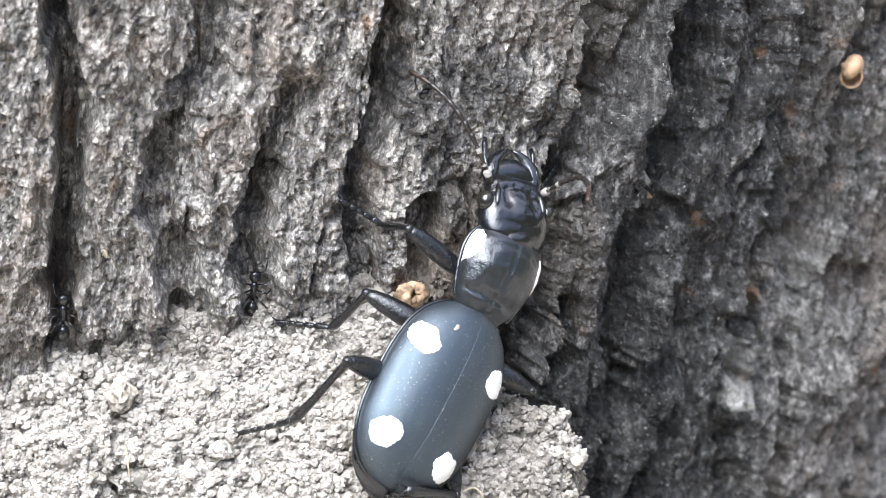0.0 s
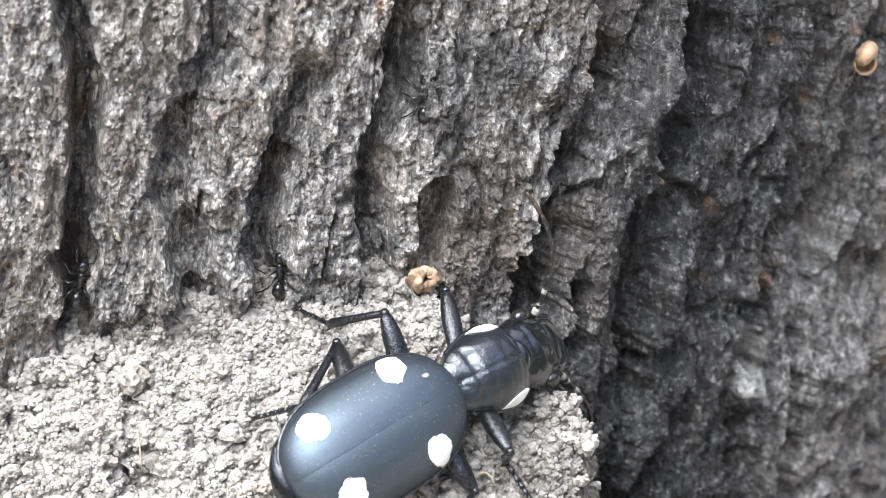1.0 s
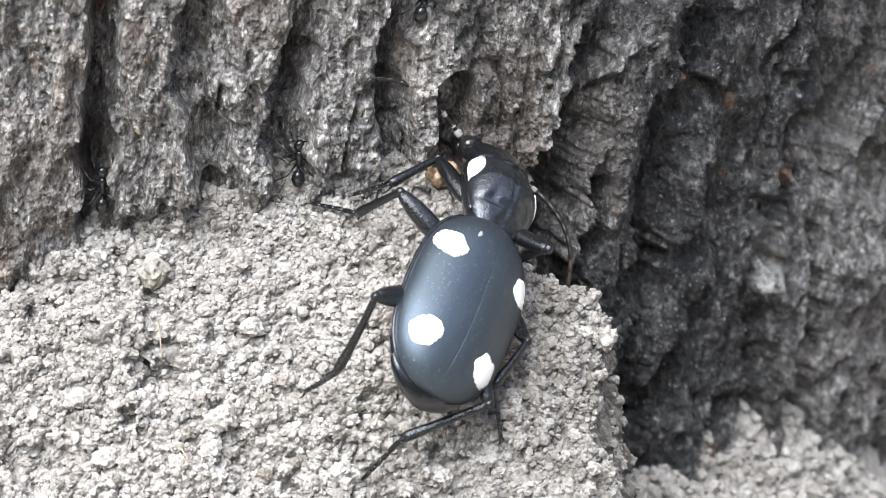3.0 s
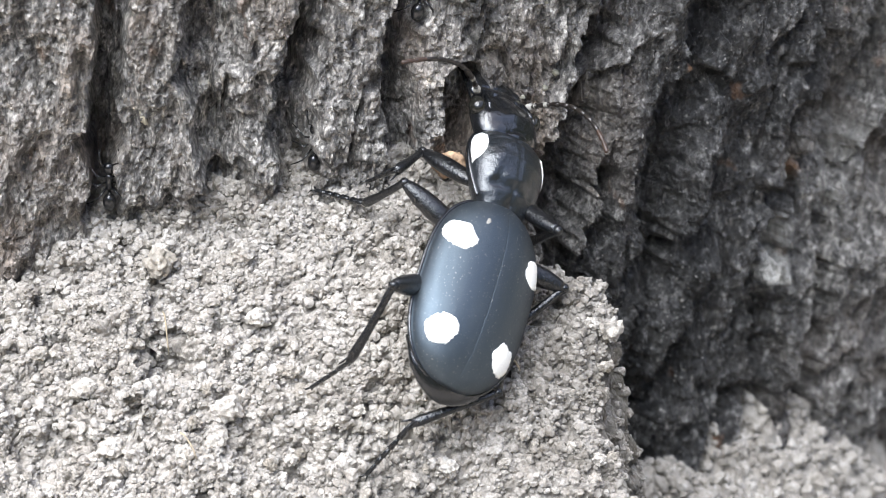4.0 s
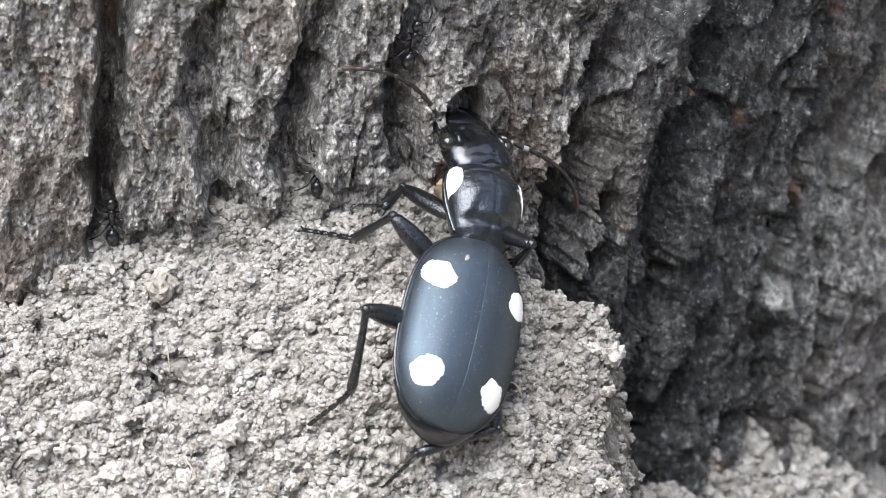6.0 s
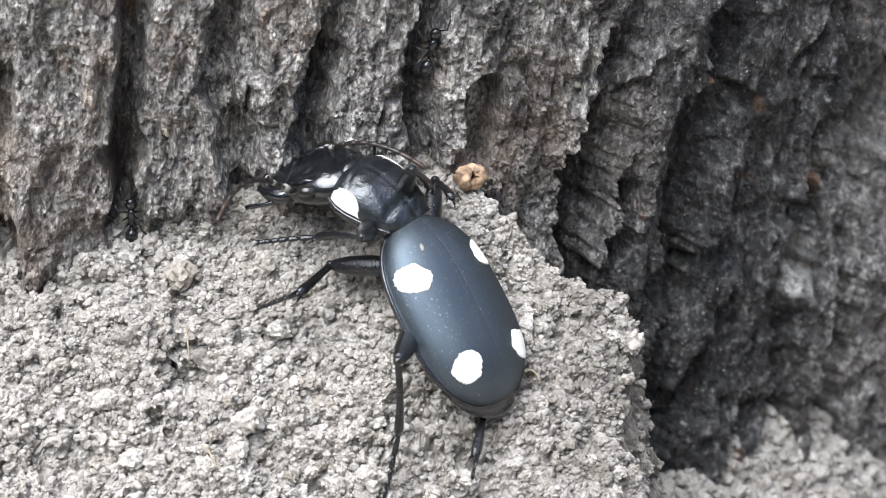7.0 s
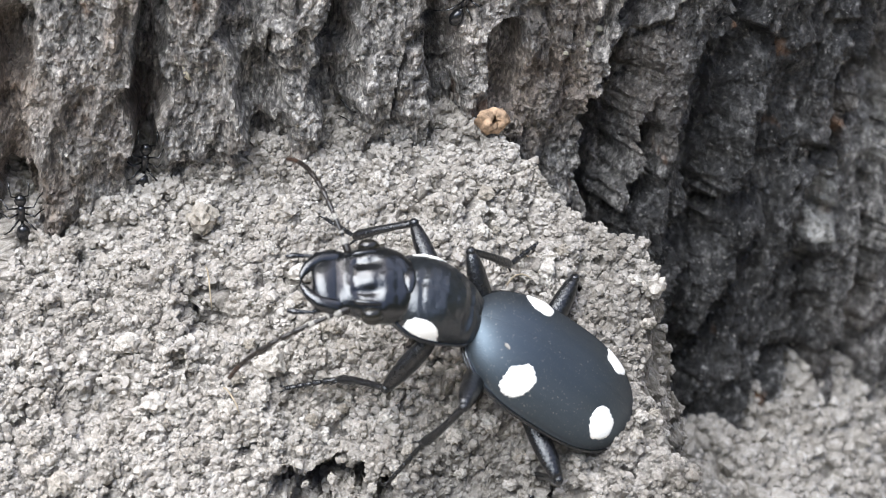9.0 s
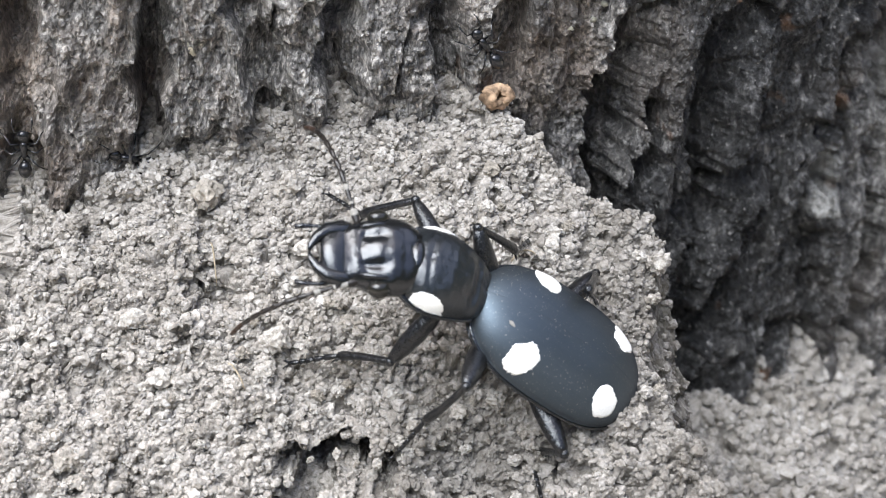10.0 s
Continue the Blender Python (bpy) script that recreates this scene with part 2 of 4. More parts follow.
def pebbled(x, y, size, seed, round_=0.75):
    """Packed rounded grains: their height, and a random value for each grain."""
    gx, gy = x / size, y / size
    xi, yi = np.floor(gx).astype(np.int64), np.floor(gy).astype(np.int64)
    best, tone = np.full(x.shape, -1.0), np.zeros(x.shape)

    def rnd(a, b, k):
        h = (a * 374761393 + b * 668265263 + (seed * 7 + k) * 974634877) & 0xFFFFFFFF
        h = ((h ^ (h >> 13)) * 1274126177) & 0xFFFFFFFF
        return ((h ^ (h >> 16)) & 0xFFFF) / 65535.0

    for ox in (-1, 0, 1):
        for oy in (-1, 0, 1):
            a, b = xi + ox, yi + oy
            dx, dy = gx - a - rnd(a, b, 0), gy - b - rnd(a, b, 1)
            turn, r = rnd(a, b, 2) * 6.28, 0.45 + 0.5 * rnd(a, b, 3)
            p, q = dx * np.cos(turn) + dy * np.sin(turn), (dy * np.cos(turn) - dx * np.sin(turn)) * 1.35
            m = np.maximum(np.abs(p), np.abs(q)) * (1 - round_) + np.hypot(p, q) * round_
            h = r * np.sqrt(np.maximum(0, 1 - (m / r) ** 2)) + 0.35 * (rnd(a, b, 4) - 0.5)
            h = np.where(m < r, h, -1.0)
            win = h > best
            best, tone = np.where(win, h, best), np.where(win, rnd(a, b, 5), tone)
    return np.maximum(best, 0.0), tone


def smooth(a, b, v):
    s = np.clip((v - a) / (b - a), 0, 1)
    return s * s * (3 - 2 * s)


# ---- the trunk ----
AXIS_X, AXIS_Y, RADIUS = -60.0, 188.7, 190.0
# furrows in the bark: half width, depth, then (round the trunk, height) down the furrow
FURROWS = [
    (1.6, 7.5, ((23.5, 60), (22.5, 45.7), (23.2, 34.9), (21.8, 25.9), (20.0, 15.2), (19.4, 3.3), (18.5, -12))),
    (2.4, 3.2, ((41.5, 55), (39.3, 40.5), (35.8, 34.7), (33.6, 29.3), (32.6, 23.7), (33.4, 14.9), (34.0, 8.1), (33, -8))),
    (1.9, 5.5, ((49.4, 35.4), (47.0, 30.7), (44.8, 26.7), (43.6, 21.1), (42.4, 16.1), (43.4, 7.7), (42, -8))),
    (1.6, 4.4, ((61, 45), (60.2, 36.1), (58.7, 29.3), (56.2, 24.6), (55.4, 15.8), (56.3, 9.6), (56, -8))),
    (2.4, 6.0, ((90, 60), (88.4, 41.0), (86.9, 28.2), (83.1, 21.5), (81.4, 12.6), (78.8, 3.7), (78.2, -4.2), (77, -20))),
    (2.6, 5.0, ((108, 60), (105.1, 36.5), (100.6, 23.9), (97.6, 14.5), (94.0, 0.1), (91.5, -23.1), (89, -50))),
    (1.8, 4.5, ((124, 50), (121.6, 26.8), (119.1, 11.5), (115.1, -1.6), (113.7, -8.9), (111, -50))),
    (1.7, 4.5, ((136, 50), (134.2, 30.1), (130.2, 2.3), (123.2, -17.4), (120, -50))),
    (2.0, 4.0, ((6, 40), (5.0, 20.0), (4.5, 5.0), (3.5, -10))),
    (1.2, 3.0, ((84.5, 2), (83.9, -4.8), (83.0, -12))),
]


def bark_relief(u, z):
    """Height of the bark over the trunk's round, in mm."""
    dark = smooth(76, 92, u)
    lean = u - 0.13 * z - 0.14 * (z - 10) * dark
    wob = 2.6 * (fbm(u / 7, z / 9, 3, 4) - 0.5)
    d = (2.4 - 0.9 * dark) * (ridged((lean + wob) / 8.5, z / 50, 11, 2) - 0.62) + 0.9 * (ridged((lean + 1.6 * wob) / 5.2, z / 42, 21, 2) - 0.6)
    # burnt side: broken, knobbly columns that lean
    d = d + dark * (7.0 * (ridged((lean + 2.2 * wob) / 10.5, z / 34, 23, 2) - 0.6) + 3.2 * (fbm((lean + wob) / 4.4, z / 9.0, 33, 4, 0.55) - 0.5)
                    - 2.6 * smooth(0.66, 0.86, ridged((lean + 1.5 * wob) / 6.0, z / 17, 37, 1)) * smooth(0.4, 0.6, fbm(lean / 8, z / 11, 39, 2)))
    d = d + 1.6 * (fbm(lean / 2.6, z / 7.0, 31, 4) - 0.5)
    # flaky steps
    s = fbm((lean + 0.5 * wob) / 3.0, z / 8.0, 41, 3) * 8
    d = d + 0.5 * (1 - 0.6 * dark) * (np.floor(s) + smooth(0.8, 1.0, s - np.floor(s)) - 4)
    s = fbm(lean / 1.4 + 40, z / 3.0, 45, 3) * 5
    d = d + 0.36 * (1 - 0.5 * dark) * (np.floor(s) + smooth(0.7, 1.0, s - np.floor(s)) - 2.5)
    d = d + (1.25 + 0.4 * dark) * (fbm(lean / 1.1, z / 1.7, 51, 4, 0.75) - 0.5)
    flake, _ = pebbled(lean + 0.8 * wob, z * 0.8, 1.3, 65, 0.3)
    chip, _ = pebbled(lean + 0.6 * wob, z * 0.9, 0.7, 66, 0.3)
    d = d + (0.42 * np.minimum(flake, 0.75) + 0.28 * np.minimum(chip, 0.7)) * (1 - 0.4 * dark)
    # papery scales, one lying over the next
    s = (z + 1.6 * (fbm(lean / 1.3, z / 2.5, 67, 3) - 0.5) + 2.4 * fbm(lean / 2.2, z / 5, 68, 2)) / 1.5
    d = d + 0.3 * (1 - 0.5 * dark) * (s - np.floor(s)) * smooth(0.35, 0.6, fbm(lean / 2.0, z / 2.0, 69, 2))
    # thin cracks that open and close along the grain
    split = ridged((lean + 0.7 * wob) / 5.0, z / 34, 57, 1)
    d = d - 1.5 * smooth(0.9, 0.975, split) * smooth(0.42, 0.6, fbm(lean / 5, z / 8, 59, 2))
    for width, depth, line in FURROWS:
        us, zs = np.array(line)[::-1].T
        mid = np.interp(z, zs, us) + 2.2 * (fbm(z / 4.0, u * 0 + width, 71, 4, 0.6) - 0.5)
        w = width * (0.4 + 1.2 * fbm(z / 4.5, u * 0 + depth, 81, 3)) * (0.8 + 0.4 * fbm(u / 1.5, z / 1.2, 85, 2))
        ends = smooth(zs[0] - 3, zs[0] + 3, z) * (1 - smooth(zs[-1] - 3, zs[-1] + 3, z))
        broken = 0.6 + 0.7 * smooth(0.3, 0.6, fbm(z / 7.0, u * 0 + 3 * width, 91, 2)) if depth < 7 else 1.0
        across = (u - mid) / (1.15 * w)
        # a sheer wall on one side, a stepped and fibrous slope on the other
        cut = smooth(-1.2, -0.7, across) * (1 - 0.4 * smooth(0.3, 0.6, across) - 0.6 * smooth(0.8, 1.6, across))
        d = d - cut * ends * broken * (1.55 * depth + 1.6 * (fbm(u / 0.9, z / 7.0, 93, 3) - 0.5))
    # a smooth slanting rib
    zs, us = np.array([2.0, 4.0, 8.6, 13.9, 18.0, 24.0]), np.array([76.0, 76.5, 77.8, 82.0, 88.0, 95.0])
    rib = (1 - smooth(0, 1, np.abs(u - np.interp(z, zs, us) - 1.2 * (fbm(z / 6, u * 0, 95, 2) - 0.5)) / 2.6)) * smooth(0, 4, z) * (1 - smooth(15, 23, z))
    d = d * (1 - 0.5 * rib) + 1.7 * rib
    # hollow with an arched top
    e = np.hypot((u - 64.0) / 2.9, np.where(z > 17, (z - 17) / 3.2, (z - 17) / 12.0))
    d = d - 5.0 * (1 - smooth(0.6, 1.1, e))
    # the foot of the bark is eaten back where the soil meets it
    foot = 0.7 * (AXIS_Y - RADIUS * np.cos(u / RADIUS)) + 3.0 + 4.0 * (fbm(u / 4.0, u * 0, 97, 3) - 0.5)
    d = d - 1.0 * (1 - smooth(0, 3.0, z - foot)) * smooth(5, 12, u) * (1 - smooth(72, 80, u))
    return d


def axis_steps(lo, hi, fine_lo, fine_hi, fine, coarse):
    a = np.arange(lo, fine_lo, coarse)
    b = np.arange(fine_lo, fine_hi, fine)
    c = np.arange(fine_hi, hi + coarse, coarse)
    return np.concatenate([a, b, c])


def tree_trunk():
    full = 2 * math.pi * RADIUS
    us = np.concatenate([axis_steps(-full / 2 + 20, 112, -8, 112, 0.24, 7.0)[:-1], axis_steps(112, full / 2 + 10, 112, 158, 0.4, 7.0)])
    us = us[us < full / 2 + 20 - 3]
    zs = axis_steps(-110, 620, -64, 54, 0.28, 16.0)
    U, Z = np.meshgrid(us, zs)
    D = bark_relief(U, Z)
    R = RADIUS + D - 1.0
    A = U / RADIUS
    X, Y = AXIS_X + R * np.sin(A), AXIS_Y - R * np.cos(A)
    verts = np.stack([X, Y, Z], -1).reshape(-1, 3)
    nu, nz = len(us), len(zs)
    i = np.arange(nu * (nz - 1)).reshape(nz - 1, nu)
    j = np.roll(i, -1, axis=1)
    faces = np.stack([i, j, j + nu, i + nu], -1).reshape(-1, 4)
    trunk = new("tree_trunk")
    bark = from_arrays("bark", verts, faces.tolist(), BARK, trunk, False)
    char = (0.08 + 0.92 * smooth(74, 92, U + 0.25 * (14 - Z) + 10 * (fbm(U / 8, Z / 14, 7, 4) - 0.5))) * (1 - 0.28 * smooth(114, 126, U + 12 * (fbm(U / 9, Z / 9, 9, 3) - 0.5)) - 0.12 * smooth(106, 116, U + 14 * (fbm(U / 6, Z / 9, 8, 3) - 0.5)) * smooth(4, -14, Z))
    char = np.maximum(char, 0.7 * smooth(0.6, 0.75, fbm(U / 7, Z / 16, 15, 3)))
    # the same mask makes the bark a little darker towards its foot
    char = np.maximum(char, 0.2 * smooth(20, 4, Z + 14 * (fbm(U / 9, Z / 9, 25, 3) - 0.5)))
    at = bark.data.attributes.new("char", "FLOAT", "POINT")
    at.data.foreach_set("value", char.ravel().astype(np.float32))
    crust = 1 - smooth(0.55, 1.1, np.hypot((U - 113.3) / 3.6, (Z + 20) / 7.0) + 0.9 * (fbm(U / 2.2, Z / 2.6, 17, 3) - 0.5))
    crust = np.maximum(crust, 0.4 * (1 - smooth(0.5, 1.1, np.hypot((U - 127) / 5.0, (Z + 8) / 12.0) + 1.2 * (fbm(U / 3, Z / 4, 19, 3) - 0.5))))
    at = bark.data.attributes.new("lichen", "FLOAT", "POINT")
    at.data.foreach_set("value", crust.ravel().astype(np.float32))
    # sawn top, far above the view
    ring = [(AXIS_X + (RADIUS + 3) * math.sin(a), AXIS_Y - (RADIUS + 3) * math.cos(a), h)
            for h in (618, 622) for a in (2 * math.pi * k / 48 for k in range(48))]
    part("sawn_top", loft([ring[:48], ring[48:]]), STRAW, trunk)
    return tagged(trunk, "grey-brown tree trunk with furrowed bark, charred black on one side", "tree trunk")


# ---- the soil ----
DENTS = [  # x, y, radius, depth
    (-34.0, -10.5, 2.8, 3.4), (-46.0, -20.0, 3.4, 2.8), (-40.0, -30.0, 3.2, 2.6), (-28.0, -19.0, 2.4, 2.0), (1.5, 7.6, 1.6, 2.2), (12.0, -12.0, 3.0, 1.0),
    (1.0, -25.5, 10.0, 6.0), (-3.0, -29.0, 6.0, 3.0),
]
CAVES = [  # x, y, half width, half height, depth: hollows that run into the slope
    (-17.4, -28.9, 8.0, 5.0, 13.0), (-20.5, -33.0, 5.4, 4.2, 10.0), (-34.5, -12.0, 1.6, 3.0, 5.0), (-34.8, -13.5, 0.8, 2.4, 4.0),
    (6.5, -28.0, 2.6, 1.5, 4.0), (-47.0, -32.0, 2.2, 1.3, 3.5), (-35.5, -18.0, 1.2, 0.9, 2.5), (-8.0, -16.5, 1.6, 0.8, 2.0), (-44.0, -10.0, 1.3, 0.8, 2.0),
    (-27.0, -25.0, 1.4, 0.8, 2.2), (10.5, -20.0, 1.5, 1.0, 2.2), (-52.0, -17.0, 1.6, 0.9, 2.2), (13.5, -5.5, 1.2, 0.8, 1.8),
]


def soil_height(x, y):
    """The heap leans against the trunk; past its shoulder it falls to lower ground."""
    face = 0.7 * y + 2.6 * np.exp(-((x + 14) / 16) ** 2) * smooth(-20, 2, y) - 0.006 * np.maximum(0, -30 - y) ** 2
    face = face + 4.2 * (fbm(x / 17, y / 17, 101, 3) - 0.5) + 4.2 * (fbm(x / 5.5, y / 5.5, 111, 3) - 0.5)
    face = face - 1.4 * smooth(40, 56, -x) * smooth(-16, -2, y)
    # a clod stands proud, with a shadowed step beside it
    rise = -x + 1.6 * (fbm(x / 2.5, y / 2.5, 115, 2) - 0.5)
    face = face + 2.6 * smooth(33.8, 34.8, rise) * (1 - smooth(36, 48, rise)) * smooth(-20, -17, y) * (1 - smooth(-9, -5, y))
    edge = np.interp(y, [-60, -31, -22, -17, -13.5, -6.7, -2.4, 0, 1.8, 4.2, 6, 9, 14], [31, 27.5, 21.5, 20.2, 19.6, 20.4, 19.0, 15.2, 11.8, 8.4, 5, 2, -4]) + 2.4 * (fbm(y / 5, x * 0, 121, 3) - 0.5)
    over = np.maximum(0, x - edge)
    heap = face - np.minimum(0.5 * np.maximum(0, x - edge + 3) ** 1.3 * (x < edge + 30) + 5.0 * over, 200)
    far = -46 + 0.42 * (y - 28) - 0.15 * np.maximum(0, x - 42) ** 1.6 + 5 * (fbm(x / 14, y / 14, 131, 3) - 0.5) + 2.5 * (fbm(x / 4, y / 4, 141, 2) - 0.5)
    z = np.maximum(heap, far) + 0.6 * np.exp(-np.abs(heap - far) / 1.5)
    for dx, dy, r, depth in DENTS:
        q = np.hypot(x - dx, y - dy) / r + 0.5 * (fbm(x / 2, y / 2, 151, 2) - 0.5)
        z = z - depth * (1 - smooth(0.1, 1.25, q))
    return z


def soil_fine(x, y, z):
    """Crumb structure of the surface, and a random tone for each grain."""
    drop = z - 0.7 * y
    x, y = x - 0.6 * drop, 0.82 * y + 0.57 * z + 0.3 * drop
    wx, wy = x + 0.5 * (fbm(x / 1.1, y / 1.1, 163, 2) - 0.5), y + 0.5 * (fbm(x / 1.1 + 9, y / 1.1, 164, 2) - 0.5)
    clump, t1 = pebbled(wx, wy, 2.3, 165, 0.7)
    grain, t2 = pebbled(wx + 0.3 * wy, wy, 1.1, 166, 0.7)
    fine, t3 = pebbled(wx, wy - 0.3 * wx, 0.6, 167, 0.7)
    rough = smooth(0.35, 0.6, fbm(x / 9, y / 9, 168, 2))
    h = 1.9 * (fbm(x / 3.2, y / 3.2, 155, 2) - 0.5) + (0.6 + 0.9 * rough) * clump + (0.75 + 0.2 * rough) * grain + 0.4 * fine + 0.5 * (fbm(x / 0.8, y / 0.8, 169, 2) - 0.5) - 1.9
    return h, 0.25 * t1 + 0.4 * t2 + 0.35 * t3


def soil_tone_loss(x, y):
    """Darker tone towards the trunk's burnt side; shade of the low hollow painted in."""
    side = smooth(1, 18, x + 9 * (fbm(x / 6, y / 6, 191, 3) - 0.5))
    # shade of the low hollow, put into the soil's colour
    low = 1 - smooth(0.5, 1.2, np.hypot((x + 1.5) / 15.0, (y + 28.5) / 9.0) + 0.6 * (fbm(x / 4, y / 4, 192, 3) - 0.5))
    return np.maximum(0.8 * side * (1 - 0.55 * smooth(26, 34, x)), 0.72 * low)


def soil_surface(x, y):
    """Places on the crumbly surface of the heap, the way out of it, and the grain's tone."""
    z, e = soil_height(x, y), 0.6
    gx = np.clip((soil_height(x + e, y) - soil_height(x - e, y)) / (2 * e), -2.5, 2.5)
    gy = np.clip((soil_height(x, y + e) - soil_height(x, y - e)) / (2 * e), -2.5, 2.5)
    n = np.stack([-gx, -gy, np.ones_like(gx)], -1)
    n /= np.linalg.norm(n, axis=-1, keepdims=True)
    h, tone = soil_fine(x, y, z)
    tone_loss = soil_tone_loss(x, y)
    p = np.stack([x, y, z], -1) + n * h[..., None]
    for cx, cy, wide, tall, depth in CAVES:
        q = np.hypot((x - cx) / wide, (y - cy) / tall) + 0.7 * (fbm(x / 1.6, y / 1.6, 193, 2) - 0.5)
        p = p + (1 - smooth(0.55, 1.0, q))[..., None] * depth * np.array((0.0, 0.95, -0.2))
    return p, n, tone * (1 - tone_loss), h


def icosphere(level):
    bm = bmesh.new()
    bmesh.ops.create_icosphere(bm, subdivisions=level, radius=1)
    v = np.array([p.co[:] for p in bm.verts])
    f = np.array([[q.index for q in g.verts] for g in bm.faces])
    bm.free()
    return v, f


def lump(rng, level):
    """A knobbly crumb, a little flattened here and there."""
    v, f = icosphere(level)
    k = rng.normal(size=(6, 3))
    k /= np.linalg.norm(k, axis=1)[:, None]
    v = v * (1 + 0.4 * np.sin(v @ k.T * 3.4 + rng.uniform(0, 6, 6)).mean(1, keepdims=True))
    for n in k[:3]:
        t = v @ n
        v = v - np.maximum(0, t - rng.uniform(0.7, 0.95))[:, None] * n
    v = v * (1 + 0.13 * rng.normal(size=(len(v), 1)))
    return v * rng.uniform(0.8, 1.2, 3), f


def soil_things():
    rng = np.random.default_rng(5)
    ground = new("ground")
    x = np.concatenate([axis_steps(-320, 32, -57, 32, 0.16, 4.5)[:-1], axis_steps(32, 320, 32, 72, 0.5, 4.5)])
    y = np.concatenate([axis_steps(-320, 12, -38, 12, 0.16, 4.5)[:-1], axis_steps(12, 62, 12, 48, 0.5, 4.5)])
    X, Y = np.meshgrid(x, y)
    P, _, tone, _ = soil_surface(X, Y)
    # the outer ground runs flat
    out = smooth(0, 60, np.maximum(np.abs(X + 12) - 84, -Y - 75))
    P[..., 2] = P[..., 2] * (1 - out) + (-76 + 2 * fbm(X / 20, Y / 20, 181, 3)) * out
    nx, ny = len(x), len(y)
    i = (np.arange(nx - 1)[None] + nx * np.arange(ny - 1)[:, None]).ravel()
    faces = np.stack([i, i + 1, i + nx + 1, i + nx], -1)
    heap = new("soil_heap")
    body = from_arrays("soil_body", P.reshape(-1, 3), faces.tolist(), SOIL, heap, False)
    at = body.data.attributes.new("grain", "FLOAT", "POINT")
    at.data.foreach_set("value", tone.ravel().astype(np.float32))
    tagged(heap, "pale grey heap of crumbly dry soil piled against the trunk", "soil heap")
    # ground sheet out to the horizon
    bm = bmesh.new()
    rings = [[(r * math.cos(a), r * math.sin(a), -84.0) for a in (2 * math.pi * k / 64 for k in range(64))] for r in (5, 400, 2000, 20000, 3e6)]
    loft(rings, bm, close=False)
    sheet = part("ground_sheet", bm, SOIL, ground)
    tagged(ground, "grey-brown bare earth round the trunk", "ground", kind="structure")

    def on_heap(n, x0, x1, y0, y1):
        px, py = rng.uniform(x0, x1, n), rng.uniform(y0, y1, n)
        trunk_y = AXIS_Y - np.sqrt(np.maximum(1, (RADIUS - 5) ** 2 - (px - AXIS_X) ** 2))
        keep = py < trunk_y
        return px[keep], py[keep]

    # loose crumbs too many to count
    V, Fc, base, tones = [], [], 0, []
    lumps = {lv: [lump(rng, lv) for _ in range(14)] for lv in (1, 2)}
    near, far = on_heap(34000, -57, 30, -37, 9), on_heap(8000, 26, 70, -20, 46)
    px, py = [near[0], far[0]], [near[1], far[1]]
    for cx, cy, wide, tall, depth in CAVES:
        more = int(12 * depth * (wide + tall))
        px.append(rng.uniform(cx - wide, cx + wide, more))
        py.append(rng.uniform(cy - 1.1 * tall, cy + 0.5 * tall, more))
    px, py = np.concatenate(px), np.concatenate(py)
    at_, out_, tone_, high = soil_surface(px, py)
    tone_left = 1 - soil_tone_loss(px, py)
    # dry: tone left after the flank's darkening and the hollow's painted shade
    for place, way, tn, up, dry in zip(at_, out_, tone_, high, tone_left):
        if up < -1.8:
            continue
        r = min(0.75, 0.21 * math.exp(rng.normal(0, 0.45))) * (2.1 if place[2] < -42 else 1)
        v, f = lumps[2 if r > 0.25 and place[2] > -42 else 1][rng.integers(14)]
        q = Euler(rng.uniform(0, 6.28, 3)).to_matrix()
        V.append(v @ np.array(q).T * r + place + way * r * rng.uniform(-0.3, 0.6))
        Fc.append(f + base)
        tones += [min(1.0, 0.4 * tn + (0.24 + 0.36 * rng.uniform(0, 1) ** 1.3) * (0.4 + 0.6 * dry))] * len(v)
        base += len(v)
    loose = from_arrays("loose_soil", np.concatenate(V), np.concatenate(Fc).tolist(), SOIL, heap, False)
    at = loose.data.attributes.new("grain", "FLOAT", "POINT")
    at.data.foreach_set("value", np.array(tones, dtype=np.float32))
    tagged(loose, kind="stuff")
    return heap


def soil_crumbs(heap):
    """The larger crumbs, which can be told apart."""
    rng = np.random.default_rng(9)
    meshes = []
    for k in range(10):
        v, f = lump(rng, 3)
        knob = np.sin(v @ rng.normal(0, 5, (3, 8)) + rng.uniform(0, 6, 8)).mean(1, keepdims=True)
        v = v * (1 + 0.22 * knob)
        me = bpy.data.meshes.new("crumb")
        me.from_pydata((v * MM).tolist(), [], f.tolist())
        me.materials.append(CRUMB)
        meshes.append(me)
    count = 0
    while count < 290:
        cx, cy = rng.uniform(-60, 26), rng.uniform(-50, 1.5)
        if cy > AXIS_Y - math.sqrt(RADIUS ** 2 - (cx - AXIS_X) ** 2) - 3:
            continue
        r = min(1.4, 0.62 * math.exp(rng.normal(0, 0.34)))
        cz = float(soil_surface(np.array([cx]), np.array([cy]))[0][0, 2])
        ob = new("crumb", meshes[rng.integers(10)])
        ob.parent = heap
        ob.matrix_basis = pose(cx * MM, cy * MM, (cz + 0.2 * r) * MM, *rng.uniform(0, 360, 3)) @ Matrix.Diagonal((r, r, r, 1))
        count += 1
    for cx, cy, r in ((-23.9, -2.3, 1.25), (-33.6, -2.8, 1.9), (-24.5, -17.5, 1.7)):
        cz = float(soil_height(np.array([cx]), np.array([cy]))[0])
        ob = new("crumb", meshes[rng.integers(10)])
        ob.parent = heap
        ob.matrix_basis = pose(cx * MM, cy * MM, (cz + 0.5 * r) * MM, 20, 10, 40) @ Matrix.Diagonal((r, r, r, 1))


